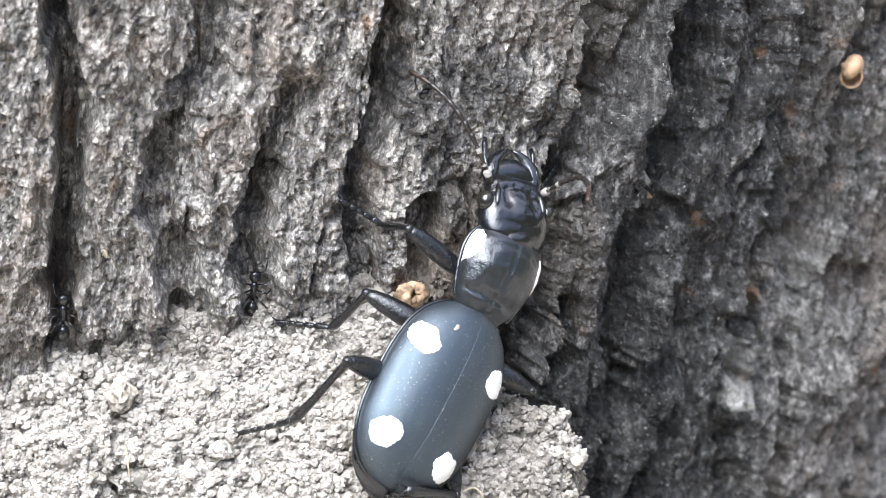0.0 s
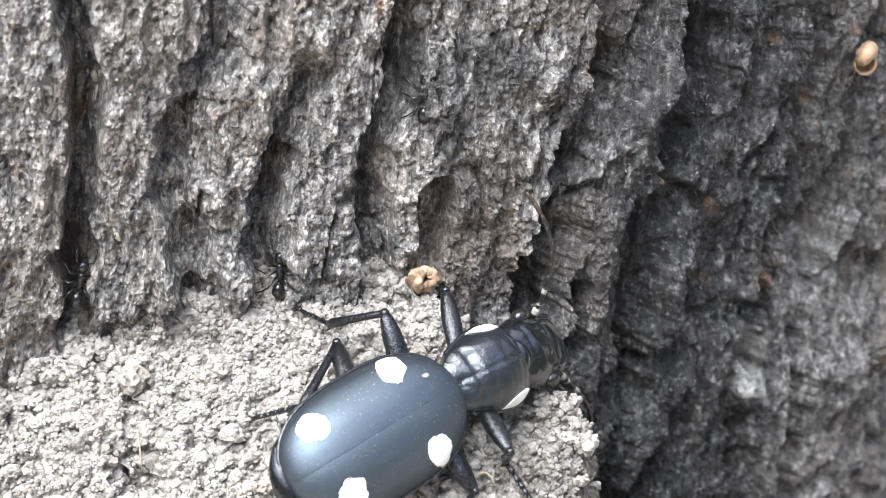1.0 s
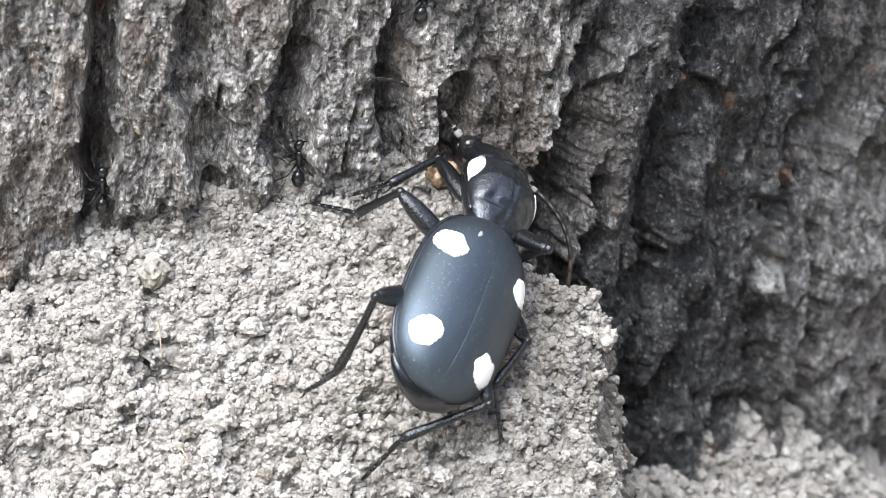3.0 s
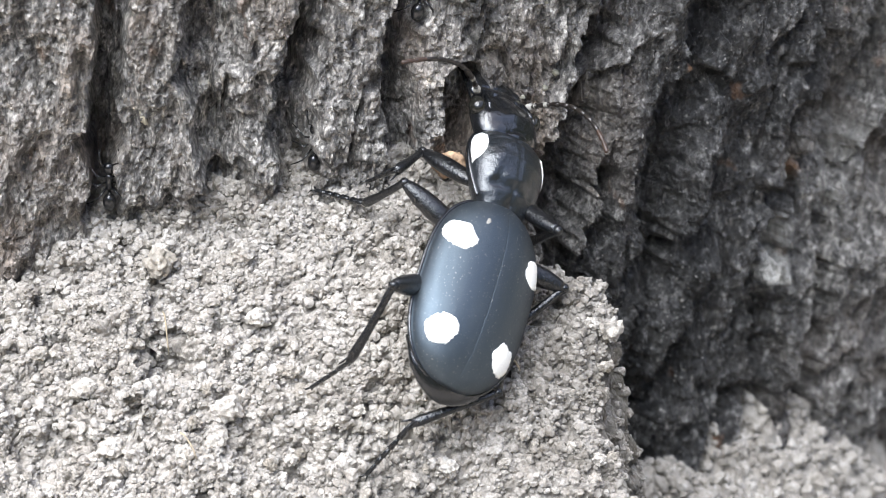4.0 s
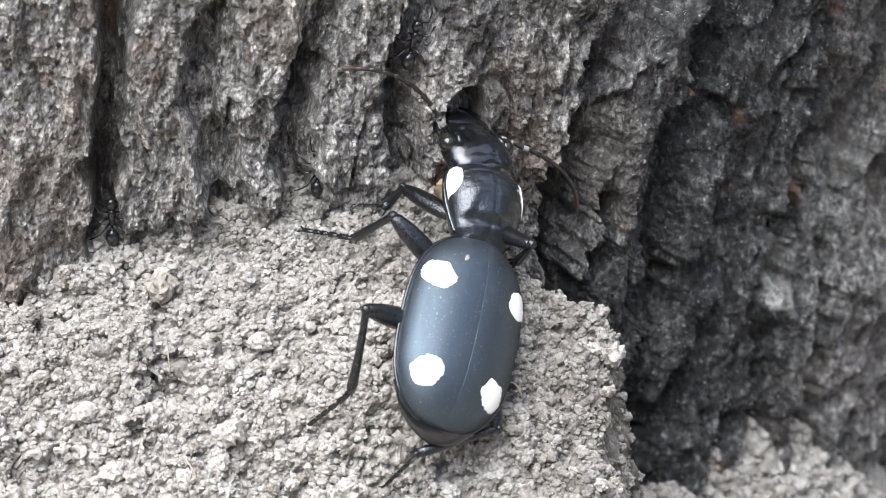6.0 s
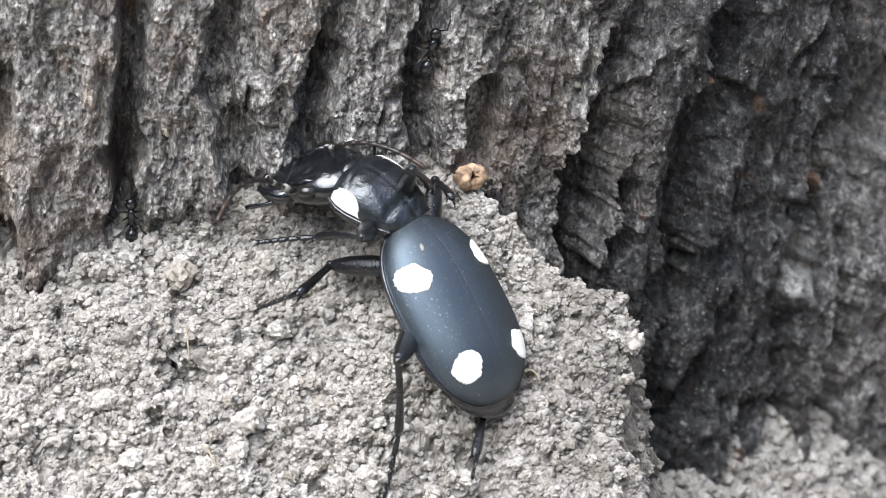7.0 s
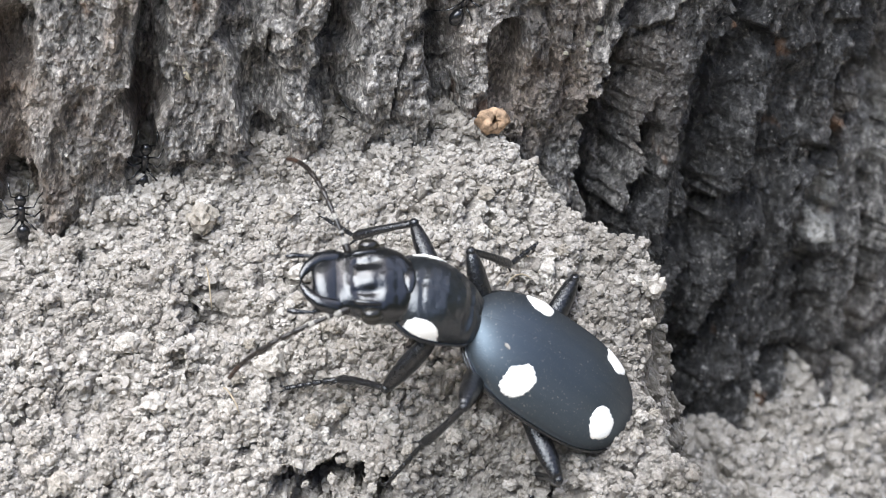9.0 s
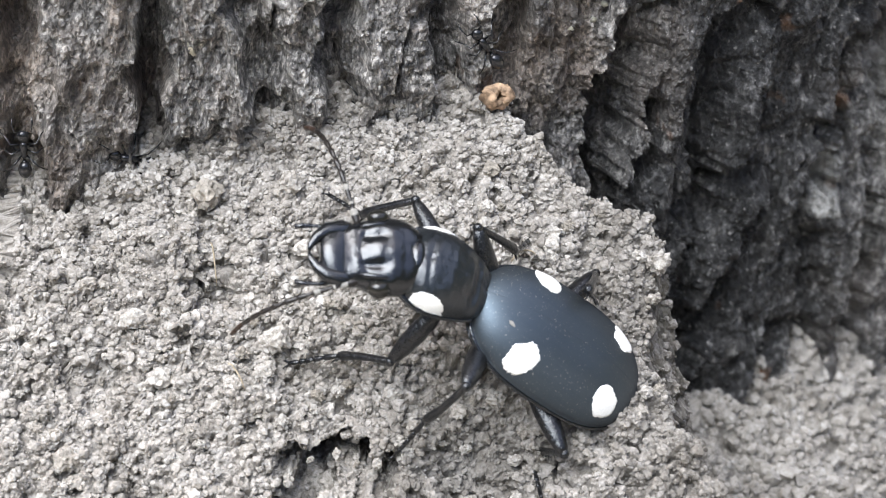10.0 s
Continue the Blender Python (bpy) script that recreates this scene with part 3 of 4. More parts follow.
# ---- the beetle ----
def section(table):
    xs, ws = zip(*table)
    return lambda x: float(np.interp(x, xs, ws))


class Dome:
    """A domed body: half width and height along x, and how square its section is."""

    def __init__(self, width, height, p=2.3, q=0.55, groove=0.0, seam=0.3, relief=None):
        self.relief = relief or (lambda x, y: 0.0)
        self.width, self.height, self.p, self.q, self.groove, self.seam = width, height, p, q, groove, seam

    def z(self, x, y):
        w = max(self.width(x), 1e-6)
        top = self.height(x) * max(0.0, 1 - min(1.0, abs(y) / w) ** self.p) ** self.q
        return top - self.groove * math.exp(-(y / self.seam) ** 2) + self.relief(x, y) * max(0.0, 1 - (abs(y) / w) ** 4)

    def over(self, x, y, lift):
        e = 0.05
        n = Vector((self.z(x - e, y) - self.z(x + e, y), self.z(x, y - e) - self.z(x, y + e), 2 * e)).normalized()
        return Vector((x, y, self.z(x, y))) + n * lift


def elytra_width(x):
    return 7.45 * (1 - min(1.0, abs((x + 0.2) / 11.8)) ** 2.8) ** (1 / 2.2)


def elytra_height(x):
    return 4.3 * (1 - min(1.0, abs(x / 12.2)) ** 2.6) ** 0.5


WING = Dome(elytra_width, elytra_height, groove=0.012, seam=0.08)

def wrinkle(x, y, size, seed):
    """One value of smooth noise, about -0.5 to 0.5."""
    return float(fbm(np.array([x / size]), np.array([y / size]), seed, 3)[0]) - 0.5


def thorax_relief(x, y):
    """A front band set off by a furrow, cross wrinkles and soft dents."""
    bent = x + 0.05 * y * y
    band = -0.16 * math.exp(-((bent - 7.9) / 0.3) ** 2)
    back = -0.3 * math.exp(-((x - 1.6) / 0.5) ** 2) - 0.3 * math.exp(-((x - 2.2) / 1.0) ** 2 - ((abs(y) - 2.3) / 0.7) ** 2)
    lines = 0.02 * math.sin(7.5 * bent + 7 * wrinkle(x, y, 1.6, 311)) * (0.4 + abs(wrinkle(x, y, 1.1, 312)) * 3)
    return band + back + lines + 0.3 * wrinkle(x, y, 1.4, 313)


def head_relief(x, y):
    """Two frontal hollows, a raised middle and rough skin."""
    hollow = -0.4 * math.exp(-((x - 4.7) / 1.3) ** 2 - ((abs(y) - 1.7) / 0.55) ** 2)
    across = -0.16 * math.exp(-((x + 0.1 * y * y - 6.1) / 0.28) ** 2) - 0.12 * math.exp(-((x - 1.2) / 0.5) ** 2)
    return hollow + across + 0.34 * wrinkle(x, y, 2.1, 327) + 0.12 * wrinkle(x, y, 0.6, 322)


THORAX = Dome(section([(-0.9, 2.7), (0, 3.3), (0.6, 3.8), (2, 4.3), (4, 4.85), (6, 5.15), (7.5, 5.0), (8.8, 4.4), (9.5, 3.8)]),
              section([(-0.9, 0.9), (0, 1.5), (1, 2.2), (2.5, 3.0), (5, 3.6), (7.5, 3.4), (8.8, 2.8), (9.5, 2.2)]), 2.4, 0.5, 0.12, 0.16, thorax_relief)
HEAD = Dome(section([(-0.6, 3.4), (0.4, 4.1), (1.6, 4.45), (3, 4.55), (4.4, 4.4), (5.6, 3.9), (6.8, 3.6), (7.6, 3.3), (8.2, 2.8)]),
            section([(-0.6, 1.6), (1, 2.2), (2.6, 2.4), (4.4, 2.1), (5.4, 1.75), (6.2, 1.5), (7.0, 1.25), (7.6, 0.85), (8.2, 0.2)]), 2.8, 0.5, 0, 0.3, head_relief)


def spread(lo, hi, n):
    """Steps that crowd towards both ends."""
    return [lo + (hi - lo) * (1 - math.cos(math.pi * k / n)) / 2 for k in range(n + 1)]


def wing_case(side, parent):
    rings = []
    for x in spread(-11.96, 11.55, 46):
        w = elytra_width(x)
        top = []
        for k in range(20):
            y = 0.006 + (w - 0.006) * (0.004 if k == 1 else math.sin(math.pi / 2 * (max(0, k - 1) / 18) ** 1.25)) if w > 0.1 else 0.006 + 0.002 * k
            top.append((x, side * y, WING.z(x, y)))
        rim = min(1.0, w / 2)
        ring = top + [(x, side * (w + 0.22 * rim), -0.05), (x, side * (w + 0.26 * rim), -0.4), (x, side * (w - 0.15 * rim), -0.75), (x, side * w * 0.5, -0.75), (x, side * 0.006, -0.75)]
        rings.append(ring if side < 0 else ring[::-1])
    return part("wing_case", loft(rings), ELYTRA, parent)


def white_spot(dome, x0, y0, rx, ry, parent, seed, turn=0.0):
    """A pad of white hair lying on a domed surface."""
    rng = random.Random(seed)
    n, rows = 84, 6
    wave = [(rng.uniform(0, 6.28), rng.uniform(0.015, 0.04)) for _ in range(5)]
    ragged = [rng.uniform(-1, 1) for _ in range(n)]
    bm = bmesh.new()
    rings = []
    for j in range(rows + 2):
        f = min(1.0, (j + 0.4) / rows)
        ring = []
        for k in range(n):
            a = 2 * math.pi * k / n
            r = f * (1 + sum(s * math.sin((i + 2) * a + p) for i, (p, s) in enumerate(wave)) + 0.055 * (ragged[k] + rng.uniform(-0.4, 0.4)) * (j >= rows - 1))
            cx, cy = rx * r * math.cos(a), ry * r * math.sin(a)
            x = x0 + cx * math.cos(turn) - cy * math.sin(turn)
            y = y0 + cx * math.sin(turn) + cy * math.cos(turn)
            lim = dome.width(x) - 0.04
            y = max(-lim, min(lim, y))
            ring.append(bm.verts.new(dome.over(x, y, -0.05 if j > rows else 0.09)))
        rings.append(ring)
    bm.faces.new(rings[0])
    for a, b in zip(rings, rings[1:]):
        for k in range(n):
            bm.faces.new((a[k], b[k], b[(k + 1) % n], a[(k + 1) % n]))
    return part("white_spot", bm, SPOT, parent, "round pad of white hairs")


def domed_body(dome, x0, x1, steps, low):
    rings = []
    for x in spread(x0, x1, steps):
        w = dome.width(x)
        top = [(x, w * math.sin(math.pi / 2 * (k / 26)), 0) for k in range(-26, 27)]
        top = [(x, y, dome.z(x, y)) for _, y, _ in top]
        bottom = [(x, w * c, -low * s) for c, s in ((0.97, 0.35), (0.8, 0.75), (0.45, 0.97), (0, 1), (-0.45, 0.97), (-0.8, 0.75), (-0.97, 0.35))]
        rings.append((top + bottom)[::-1])
    return loft(rings)


def feeler(name, parent):
    """An antenna of eleven joints along +x, downy white at its base."""
    pts, radii, shade, x = [], [], [], 0.0
    for k in range(11):
        length = (1.9, 0.8, 2.2)[k] if k < 3 else 1.65
        r0, r1 = (0.42, 0.5) if k == 0 else (0.27, 0.4 - 0.012 * k)
        for s, r in ((0.04, r0 * 0.75), (0.25, r0), (0.6, (r0 + r1) / 2), (0.9, r1), (0.98, r1 * 0.7)):
            q = (x + s * length) / 18.3
            pts.append((18.3 * q - 1.6 * q ** 3, 0.0, 2.6 * math.sin(math.pi * q * 0.95) - 1.5 * q ** 4))
            radii.append(r)
            shade.append(1 if (k == 0 and s > 0.3) or (k < 3 and 0.5 < s < 0.62) else (2 if k > 8 else 0))
        x += length
    bm = tube(pts, radii, 8)
    bm.faces.ensure_lookup_table()
    for i, f in enumerate(bm.faces):
        f.material_index = shade[min(i // 8, len(shade) - 1)]
    ob = part(name, bm, FEELER, parent, "thin jointed dark antenna with whitish base")
    ob.data.materials.append(HAIR)
    ob.data.materials.append(RUST_TIP)
    return ob


LEG_SIZES = {"F": (9.0, 7.8, 6.6), "M": (9.6, 8.2, 7.4), "H": (10.6, 10.6, 8.6)}


def femur(length, parent):
    xs = (0.0, 0.08, 0.25, 0.5, 0.75, 0.92, 1.0)
    thick = 0.88 if length < 9.3 else 1.0
    bm = tube([(length * s, 0, 0) for s in xs], [thick * r for r in (0.5, 0.9, 1.25, 1.38, 1.2, 0.85, 0.55)], 12, 0.85)
    ball((length, 0, 0), (0.62, 0.6, 0.62), bm, 6, 10)
    return part("femur", bm, LEG, parent)


def tibia(length, parent):
    xs = (0.0, 0.06, 0.3, 0.6, 0.9, 1.0)
    bm = tube([(length * s, 0, 0.25 * math.sin(math.pi * s)) for s in xs], [0.4, 0.46, 0.46, 0.52, 0.66, 0.5], 10, 0.8)
    for y in (0.35, -0.35):
        tube([(length - 0.3, y, -0.1), (length + 0.7, y * 1.6, -0.5), (length + 1.2, y * 1.7, -0.8)], [0.16, 0.12, 0.02], 6, bm=bm)
    for k in range(16):
        s = 0.3 + 0.68 * k / 16
        y = 0.45 if k % 2 else -0.45
        tube([(length * s, y * 0.8, -0.1), (length * s + 0.45, y * 1.9, -0.35)], [0.05, 0.012], 4, bm=bm)
    return part("tibia", bm, LEG, parent)


def tarsus(length, parent):
    bm = bmesh.new()
    x = 0.0
    for k, share in enumerate((0.3, 0.19, 0.16, 0.13, 0.22)):
        n = share * length
        z = -0.12 * k
        tube([(x, 0, z), (x + 0.2 * n, 0, z), (x + 0.85 * n, 0, z - 0.1), (x + n, 0, z - 0.12)], [0.2, 0.3, 0.42 - 0.03 * k, 0.22], 8, 0.75, bm)
        if k < 4:
            for y in (1, -1):
                tube([(x + 0.8 * n, 0.25 * y, z - 0.1), (x + 1.15 * n, 0.62 * y, z - 0.35)], [0.08, 0.01], 4, bm=bm)
        x += n
    for y in (1, -1):
        tube([(x - 0.1, 0.1 * y, -0.6), (x + 0.5, 0.4 * y, -0.6), (x + 0.9, 0.55 * y, -1.0)], [0.13, 0.1, 0.02], 6, bm=bm)
    return part("tarsus", bm, LEG, parent)


def palp(side, parent):
    pts = [(7.4, side * 2.2, -1.0), (8.6, side * 2.9, -1.0), (10.0, side * 3.3, -1.1), (10.3, side * 3.4, -1.1), (12.0, side * 3.4, -1.3), (12.9, side * 3.2, -1.5)]
    return part("palp", tube(pts, [0.25, 0.32, 0.3, 0.2, 0.34, 0.3], 8), CHITIN, parent)


def mandible(side, parent):
    pts = [(6.4, side * 2.6, -0.4), (8.0, side * 2.9, -0.25), (9.6, side * 2.55, -0.2), (10.7, side * 1.7, -0.25), (11.4, side * 0.7, -0.35), (11.6, side * -0.2, -0.3)]
    bm = tube(pts, [1.1, 1.1, 0.9, 0.65, 0.38, 0.08], 12, 0.8)
    tube([(7.4, side * 3.2, 0.5), (9.2, side * 2.95, 0.42), (10.5, side * 2.0, 0.14), (11.3, side * 0.9, -0.15)], [0.14, 0.16, 0.13, 0.05], 6, bm=bm)
    return part("mandible", bm, CHITIN, parent, "sharp curved black jaw")


def build_beetle():
    root = new("ground_beetle")
    tagged(root, "large black ground beetle with white spots on soil heap", "beetle")
    got = {"root": root}
    for side, seed in ((1, 3), (-1, 5)):
        case = wing_case(side, root)
        white_spot(WING, 4.6, side * 5.3, 1.75, 1.6, case, seed, side * 0.5)
        white_spot(WING, -7.0, side * 4.25, 1.7, 1.65, case, seed + 10)
        if side > 0:
            part("scar", ball((7.4, 2.7, WING.z(7.4, 2.7) - 0.02), (0.6, 0.3, 0.06)), HAIR, case, "small pale grey scar")
        rim = [(x, side * (elytra_width(x) + 0.12), -0.15) for x in spread(-11.6, 11.2, 40)]
        part("rim", tube(rim, [0.24] * len(rim), 8), CHITIN, case)
    belly = [[(x, w * math.cos(a), -0.9 - 2.2 * max(0.15, w / 7.5) * math.sin(a) ** 1.0)
              for a in (math.pi * k / 16 for k in range(17))] for x, w in
             ((x, 0.97 * elytra_width(x)) for x in spread(-12.0, 11.0, 20))]
    part("belly", loft(belly), CHITIN, root)
    tip = tube([(-13.5, 0, -1.2), (-13.1, 0, -1.1), (-12.3, 0, -1.0), (-11.0, 0, -0.9), (-8, 0, -0.9)], [0.5, 1.9, 3.4, 4.8, 6.4], 20, 0.3)
    part("abdomen_tip", tip, CHITIN, root)
    part("waist", tube([(10.2, 0, 0.3), (11.2, 0, 0.5), (12.2, 0, 0.6), (13, 0, 0.6)], [2.5, 2.2, 2.0, 2.0], 16, 0.7), DOWN, root, "downy brown-grey waist")
    thorax = part("prothorax", domed_body(THORAX, -0.9, 9.5, 68, 2.6), CHITIN_DULL, root)
    for side, seed in ((1, 23), (-1, 25)):
        white_spot(THORAX, 6.4, side * 4.75, 2.2, 0.72, thorax, seed, side * -0.2)
    for side in (1, -1):
        edge = [(x, side * (THORAX.width(x) + 0.05), 0.0) for x in spread(0.4, 9.2, 20)]
        part("margin", tube(edge, [0.26] * len(edge), 8), CHITIN, thorax)
    brow = [(9.35 - 0.5 * (k / 10) ** 2, 3.7 * k / 10, 0.25 + 2.1 * math.sqrt(max(0, 1 - (k / 10) ** 2))) for k in range(-10, 11)]
    part("front_edge", tube(brow, [0.24] * 21, 8), CHITIN, thorax)
    got["thorax"] = thorax
    head = part("head", domed_body(HEAD, -0.6, 8.2, 56, 2.1), CHITIN, root)
    part("collar", tube([(-1.0, 0, 0.1), (-0.3, 0, 0.2), (0.6, 0, 0.2)], [2.4, 2.75, 2.6], 18, 0.7), CHITIN, head)
    for side in (1, -1):
        part("eye", ball((4.0, side * 4.15, 0.7), (1.3, 1.0, 1.1)), EYE_MAT, head, "bulging dark olive eye")
        part("brow", tube([(2.6, side * 3.1, 1.55), (4.0, side * 3.1, 1.75), (5.6, side * 2.9, 1.35), (6.4, side * 2.7, 1.05)], [0.12, 0.34, 0.34, 0.12], 8), CHITIN, head)
        mandible(side, head)
        palp(side, head)
    lip = [[(x, w * math.sin(math.pi * k / 20), z + 0.22 * math.cos(math.pi * k / 10) * (0.5 if x < 8.5 else 1)) for k in range(-10, 11)] + [(x, w * 0.9, z - 0.7), (x, -w * 0.9, z - 0.7)]
           for x, w, z in ((7.3, 2.3, 0.3), (7.7, 2.4, 0.5), (8.1, 2.45, 0.62), (8.7, 2.4, 0.62), (9.4, 2.2, 0.5), (10.0, 1.8, 0.25), (10.3, 1.2, -0.05))]
    part("labrum", loft(lip), CHITIN, head)
    got["head"] = head
    got["feelers"] = {s: feeler("antenna", head) for s in "LR"}
    got["legs"] = {}
    for leg in ("LF", "LM", "LH", "RF", "RM", "RH"):
        a, b, c = LEG_SIZES[leg[1]]
        got["legs"][leg] = (femur(a, root), tibia(b, root), tarsus(c, root))
    return got


# ---- small things ----
def hollow_husk():
    """A curled brown empty husk wedged between soil and bark."""
    root = new("seed_husk")
    bm = bmesh.new()
    rings = []
    n = 34
    rng = random.Random(12)
    for r, z in ((0.4, -2.2), (1.2, -1.9), (1.6, -1.2), (1.75, -0.5), (1.85, 0.2), (1.8, 0.7), (1.6, 1.2), (1.25, 1.6), (0.9, 1.6), (0.62, 1.35), (0.46, 1.0), (0.4, 0.4), (0.3, -0.4), (0.12, -0.7)):
        rings.append([(r * (1 + 0.12 * math.sin(3 * a + z) + 0.1 * math.sin(7 * a + 2 * z) + rng.uniform(-0.09, 0.09)) * math.cos(a),
                       r * (1 + 0.14 * math.sin(2 * a + 1) + 0.08 * math.sin(9 * a + z) + rng.uniform(-0.09, 0.09)) * math.sin(a),
                       z + 0.35 * math.sin(2 * a + 1) * (z > 0.9) + rng.uniform(-0.16, 0.16))
                      for a in (2 * math.pi * k / n for k in range(n))])
    part("husk_wall", loft(rings, bm), HUSK, root)
    for k in range(3):
        a = 2.1 * k
        part("flap", tube([(1.2 * math.cos(a), 1.2 * math.sin(a), 1.3), (0.7 * math.cos(a + 0.5), 0.7 * math.sin(a + 0.5), 1.55), (0.3 * math.cos(a + 1), 0.3 * math.sin(a + 1), 1.2)], [0.3, 0.34, 0.15], 8, 0.35), HUSK, root)
    root.matrix_basis = pose(0.8 * MM, 6.9 * MM, 7.9 * MM, 62, 8, 15) @ Matrix.Scale(0.98, 4)
    return tagged(root, "curled papery brown empty husk lodged by the bark", "husk")


def snail_shell():
    """A tan spiral shell with its mouth open, stuck on the bark."""
    root = new("snail_shell")
    rings = []
    n = 18
    for k in range(60):
        s = k / 59
        a = s * 2.6 * 2 * math.pi
        grow = 0.2 + 1.3 * s ** 1.4
        c = Vector((0.66 * grow * math.cos(a), 0.66 * grow * math.sin(a), 1.7 * (1 - s)))
        out = Vector((math.cos(a), math.sin(a), 0))
        rings.append([c + grow * (math.cos(b) * out + 0.95 * math.sin(b) * Vector((0, 0, 1))) for b in (2 * math.pi * q / n for q in range(n))])
    inner = [[p + (sum(r, Vector()) / n - p) * 0.14 for p in r] for r in rings[:-28:-1]]
    body = part("whorl", loft(rings + inner), SHELL, root)
    # its mouth faces out from the trunk, below the big whorl
    down, out = Vector((-0.36, -0.1, -0.93)).normalized(), Vector((-0.15, -0.98, 0.16))
    out = (out - down * out.dot(down)).normalized()
    a = 2.6 * 2 * math.pi
    own = Matrix(((math.cos(a), -math.sin(a), 0), (math.sin(a), math.cos(a), 0), (0, 0, 1)))
    turn = Matrix((down, out, down.cross(out))).transposed() @ own.transposed()
    root.matrix_basis = Matrix.Translation(SHELL_AT) @ turn.to_4x4() @ Matrix.Scale(1.05, 4)
    return tagged(root, "weathered tan snail shell stuck on dark bark", "snail shell")


def ant():
    root = new("ant")
    part("head", ball((2.35, 0, 0.1), (0.78, 0.72, 0.55)), ANT, root)
    part("thorax", tube([(1.8, 0, 0), (1.3, 0, 0.2), (0.5, 0, 0.15), (-0.3, 0, 0), (-0.8, 0, -0.15)], [0.25, 0.5, 0.42, 0.38, 0.15], 10), ANT, root)
    part("petiole", ball((-0.95, 0, 0.1), (0.2, 0.28, 0.38), rings=6, sides=8), ANT, root)
    part("gaster", ball((-2.1, 0, 0.1), (1.15, 0.82, 0.78)), ANT, root)
    for y in (1, -1):
        part("antenna", tube([(2.9, 0.3 * y, 0.2), (3.4, 1.0 * y, 0.9), (4.4, 1.2 * y, 0.5), (5.0, 1.1 * y, 0.2)], [0.1, 0.09, 0.1, 0.06], 6), ANT, root)
        for x, fx in ((1.2, 2.3), (0.5, 0.4), (-0.3, -2.3)):
            part("leg", tube([(x, 0.3 * y, -0.1), ((x + fx) / 2, 1.5 * y, 0.9), (fx, 2.1 * y, -0.3), (fx * 1.2, 2.7 * y, -0.8)], [0.13, 0.12, 0.09, 0.05], 6), ANT, root)
    return tagged(root, "small shiny black ant in a bark furrow", "ant", group="ants on the bark")


def fibre(points, radius):
    ob = part("dry_fibre", tube(points, [radius] * (len(points) - 1) + [radius * 0.4], 6), STRAW)
    return tagged(ob, "thin dry straw-coloured plant fibre", "fibre", group="fibres on the heap")


def on_bark(u, z, proud=0.0):
    """A place on the bark and the way out of it, in mm."""
    r = RADIUS - 1.0 + float(bark_relief(np.array([u]), np.array([z]))[0]) + proud
    a = u / RADIUS
    return Vector((AXIS_X + r * math.sin(a), AXIS_Y - r * math.cos(a), z)), a


def bark_bit(name, u, z, size, turn, mat, label, category):
    """A small crust, seed or chip lying on the bark."""
    rng = np.random.default_rng(int(100 * u + z))
    v, f = lump(rng, 3)
    v = v * np.array(size)
    place, a = on_bark(u, z, 0.1)
    m = Matrix.Rotation(a, 3, "Z") @ Matrix.Rotation(radians(turn), 3, "Y")
    me = bpy.data.meshes.new(name)
    me.from_pydata((v * MM).tolist(), [], f.tolist())
    me.materials.append(mat)
    me.shade_smooth()
    ob = new(name, me)
    ob.matrix_basis = Matrix.Translation(place * MM) @ m.to_4x4()
    return tagged(ob, label, category)


def dark_ring():
    """Added dark ring far outside the view; deepens shade and darkens reflections."""
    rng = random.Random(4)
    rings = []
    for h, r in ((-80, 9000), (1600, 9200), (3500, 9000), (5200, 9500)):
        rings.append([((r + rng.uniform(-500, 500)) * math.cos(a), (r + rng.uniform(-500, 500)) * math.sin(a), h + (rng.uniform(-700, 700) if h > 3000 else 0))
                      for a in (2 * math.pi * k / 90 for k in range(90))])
    ob = part("backdrop", loft(rings, close=False), SURROUND)
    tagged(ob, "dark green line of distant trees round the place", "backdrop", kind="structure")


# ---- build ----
dark_ring()
SHELL_AT = (59.9 * MM, 40.0 * MM, 23.4 * MM)
tree_trunk()
HEAP = soil_things()
BEETLE = build_beetle()
hollow_husk()
snail_shell()
ANTS = [ant()]
for _ in range(3):
    ANTS.append(copy_thing(ANTS[0], Matrix()))
bark_bit("seed", 25.3, 16.4, (0.55, 0.35, 1.0), -12, SPOT_SEED, "small pale oval seed stuck on the bark", "seed")
bark_bit("bark_chip", 24.1, 34.5, (0.5, 0.45, 0.9), 8, LICHEN, "pale bark chip caught in a furrow", "chip")
for bit in ((75.5, 25.3, (0.4, 0.2, 0.3)), (75.1, 14.3, (0.55, 0.22, 0.4)), (71.6, 14.3, (0.35, 0.2, 0.3)), (77.0, 15.8, (0.6, 0.22, 0.35)), (74.9, 27.8, (0.35, 0.2, 0.3))):
    tagged(bark_bit("lichen_flake", *bit, 20, LICHEN, "pale grey crust of lichen on the bark", "lichen"), group="lichen flakes")
for x, y, dx, dy in ((2.5, -9.5, 3.0, 1.0), (-33.0, -7.0, 0.8, -3.0), (-30.0, -20.0, 2.0, -2.4), (9.0, -13.0, -2.6, 0.8)):
    steps = []
    for k in range(6):
        q = k / 5
        fx, fy = x + dx * q, y + dy * q + 0.5 * math.sin(3 * q)
        steps.append((fx, fy - 0.6, float(soil_height(np.array([fx]), np.array([fy]))[0]) + 1.1 + 0.5 * math.sin(3.1 * q)))
    fibre(steps, 0.1)
soil_crumbs(HEAP)


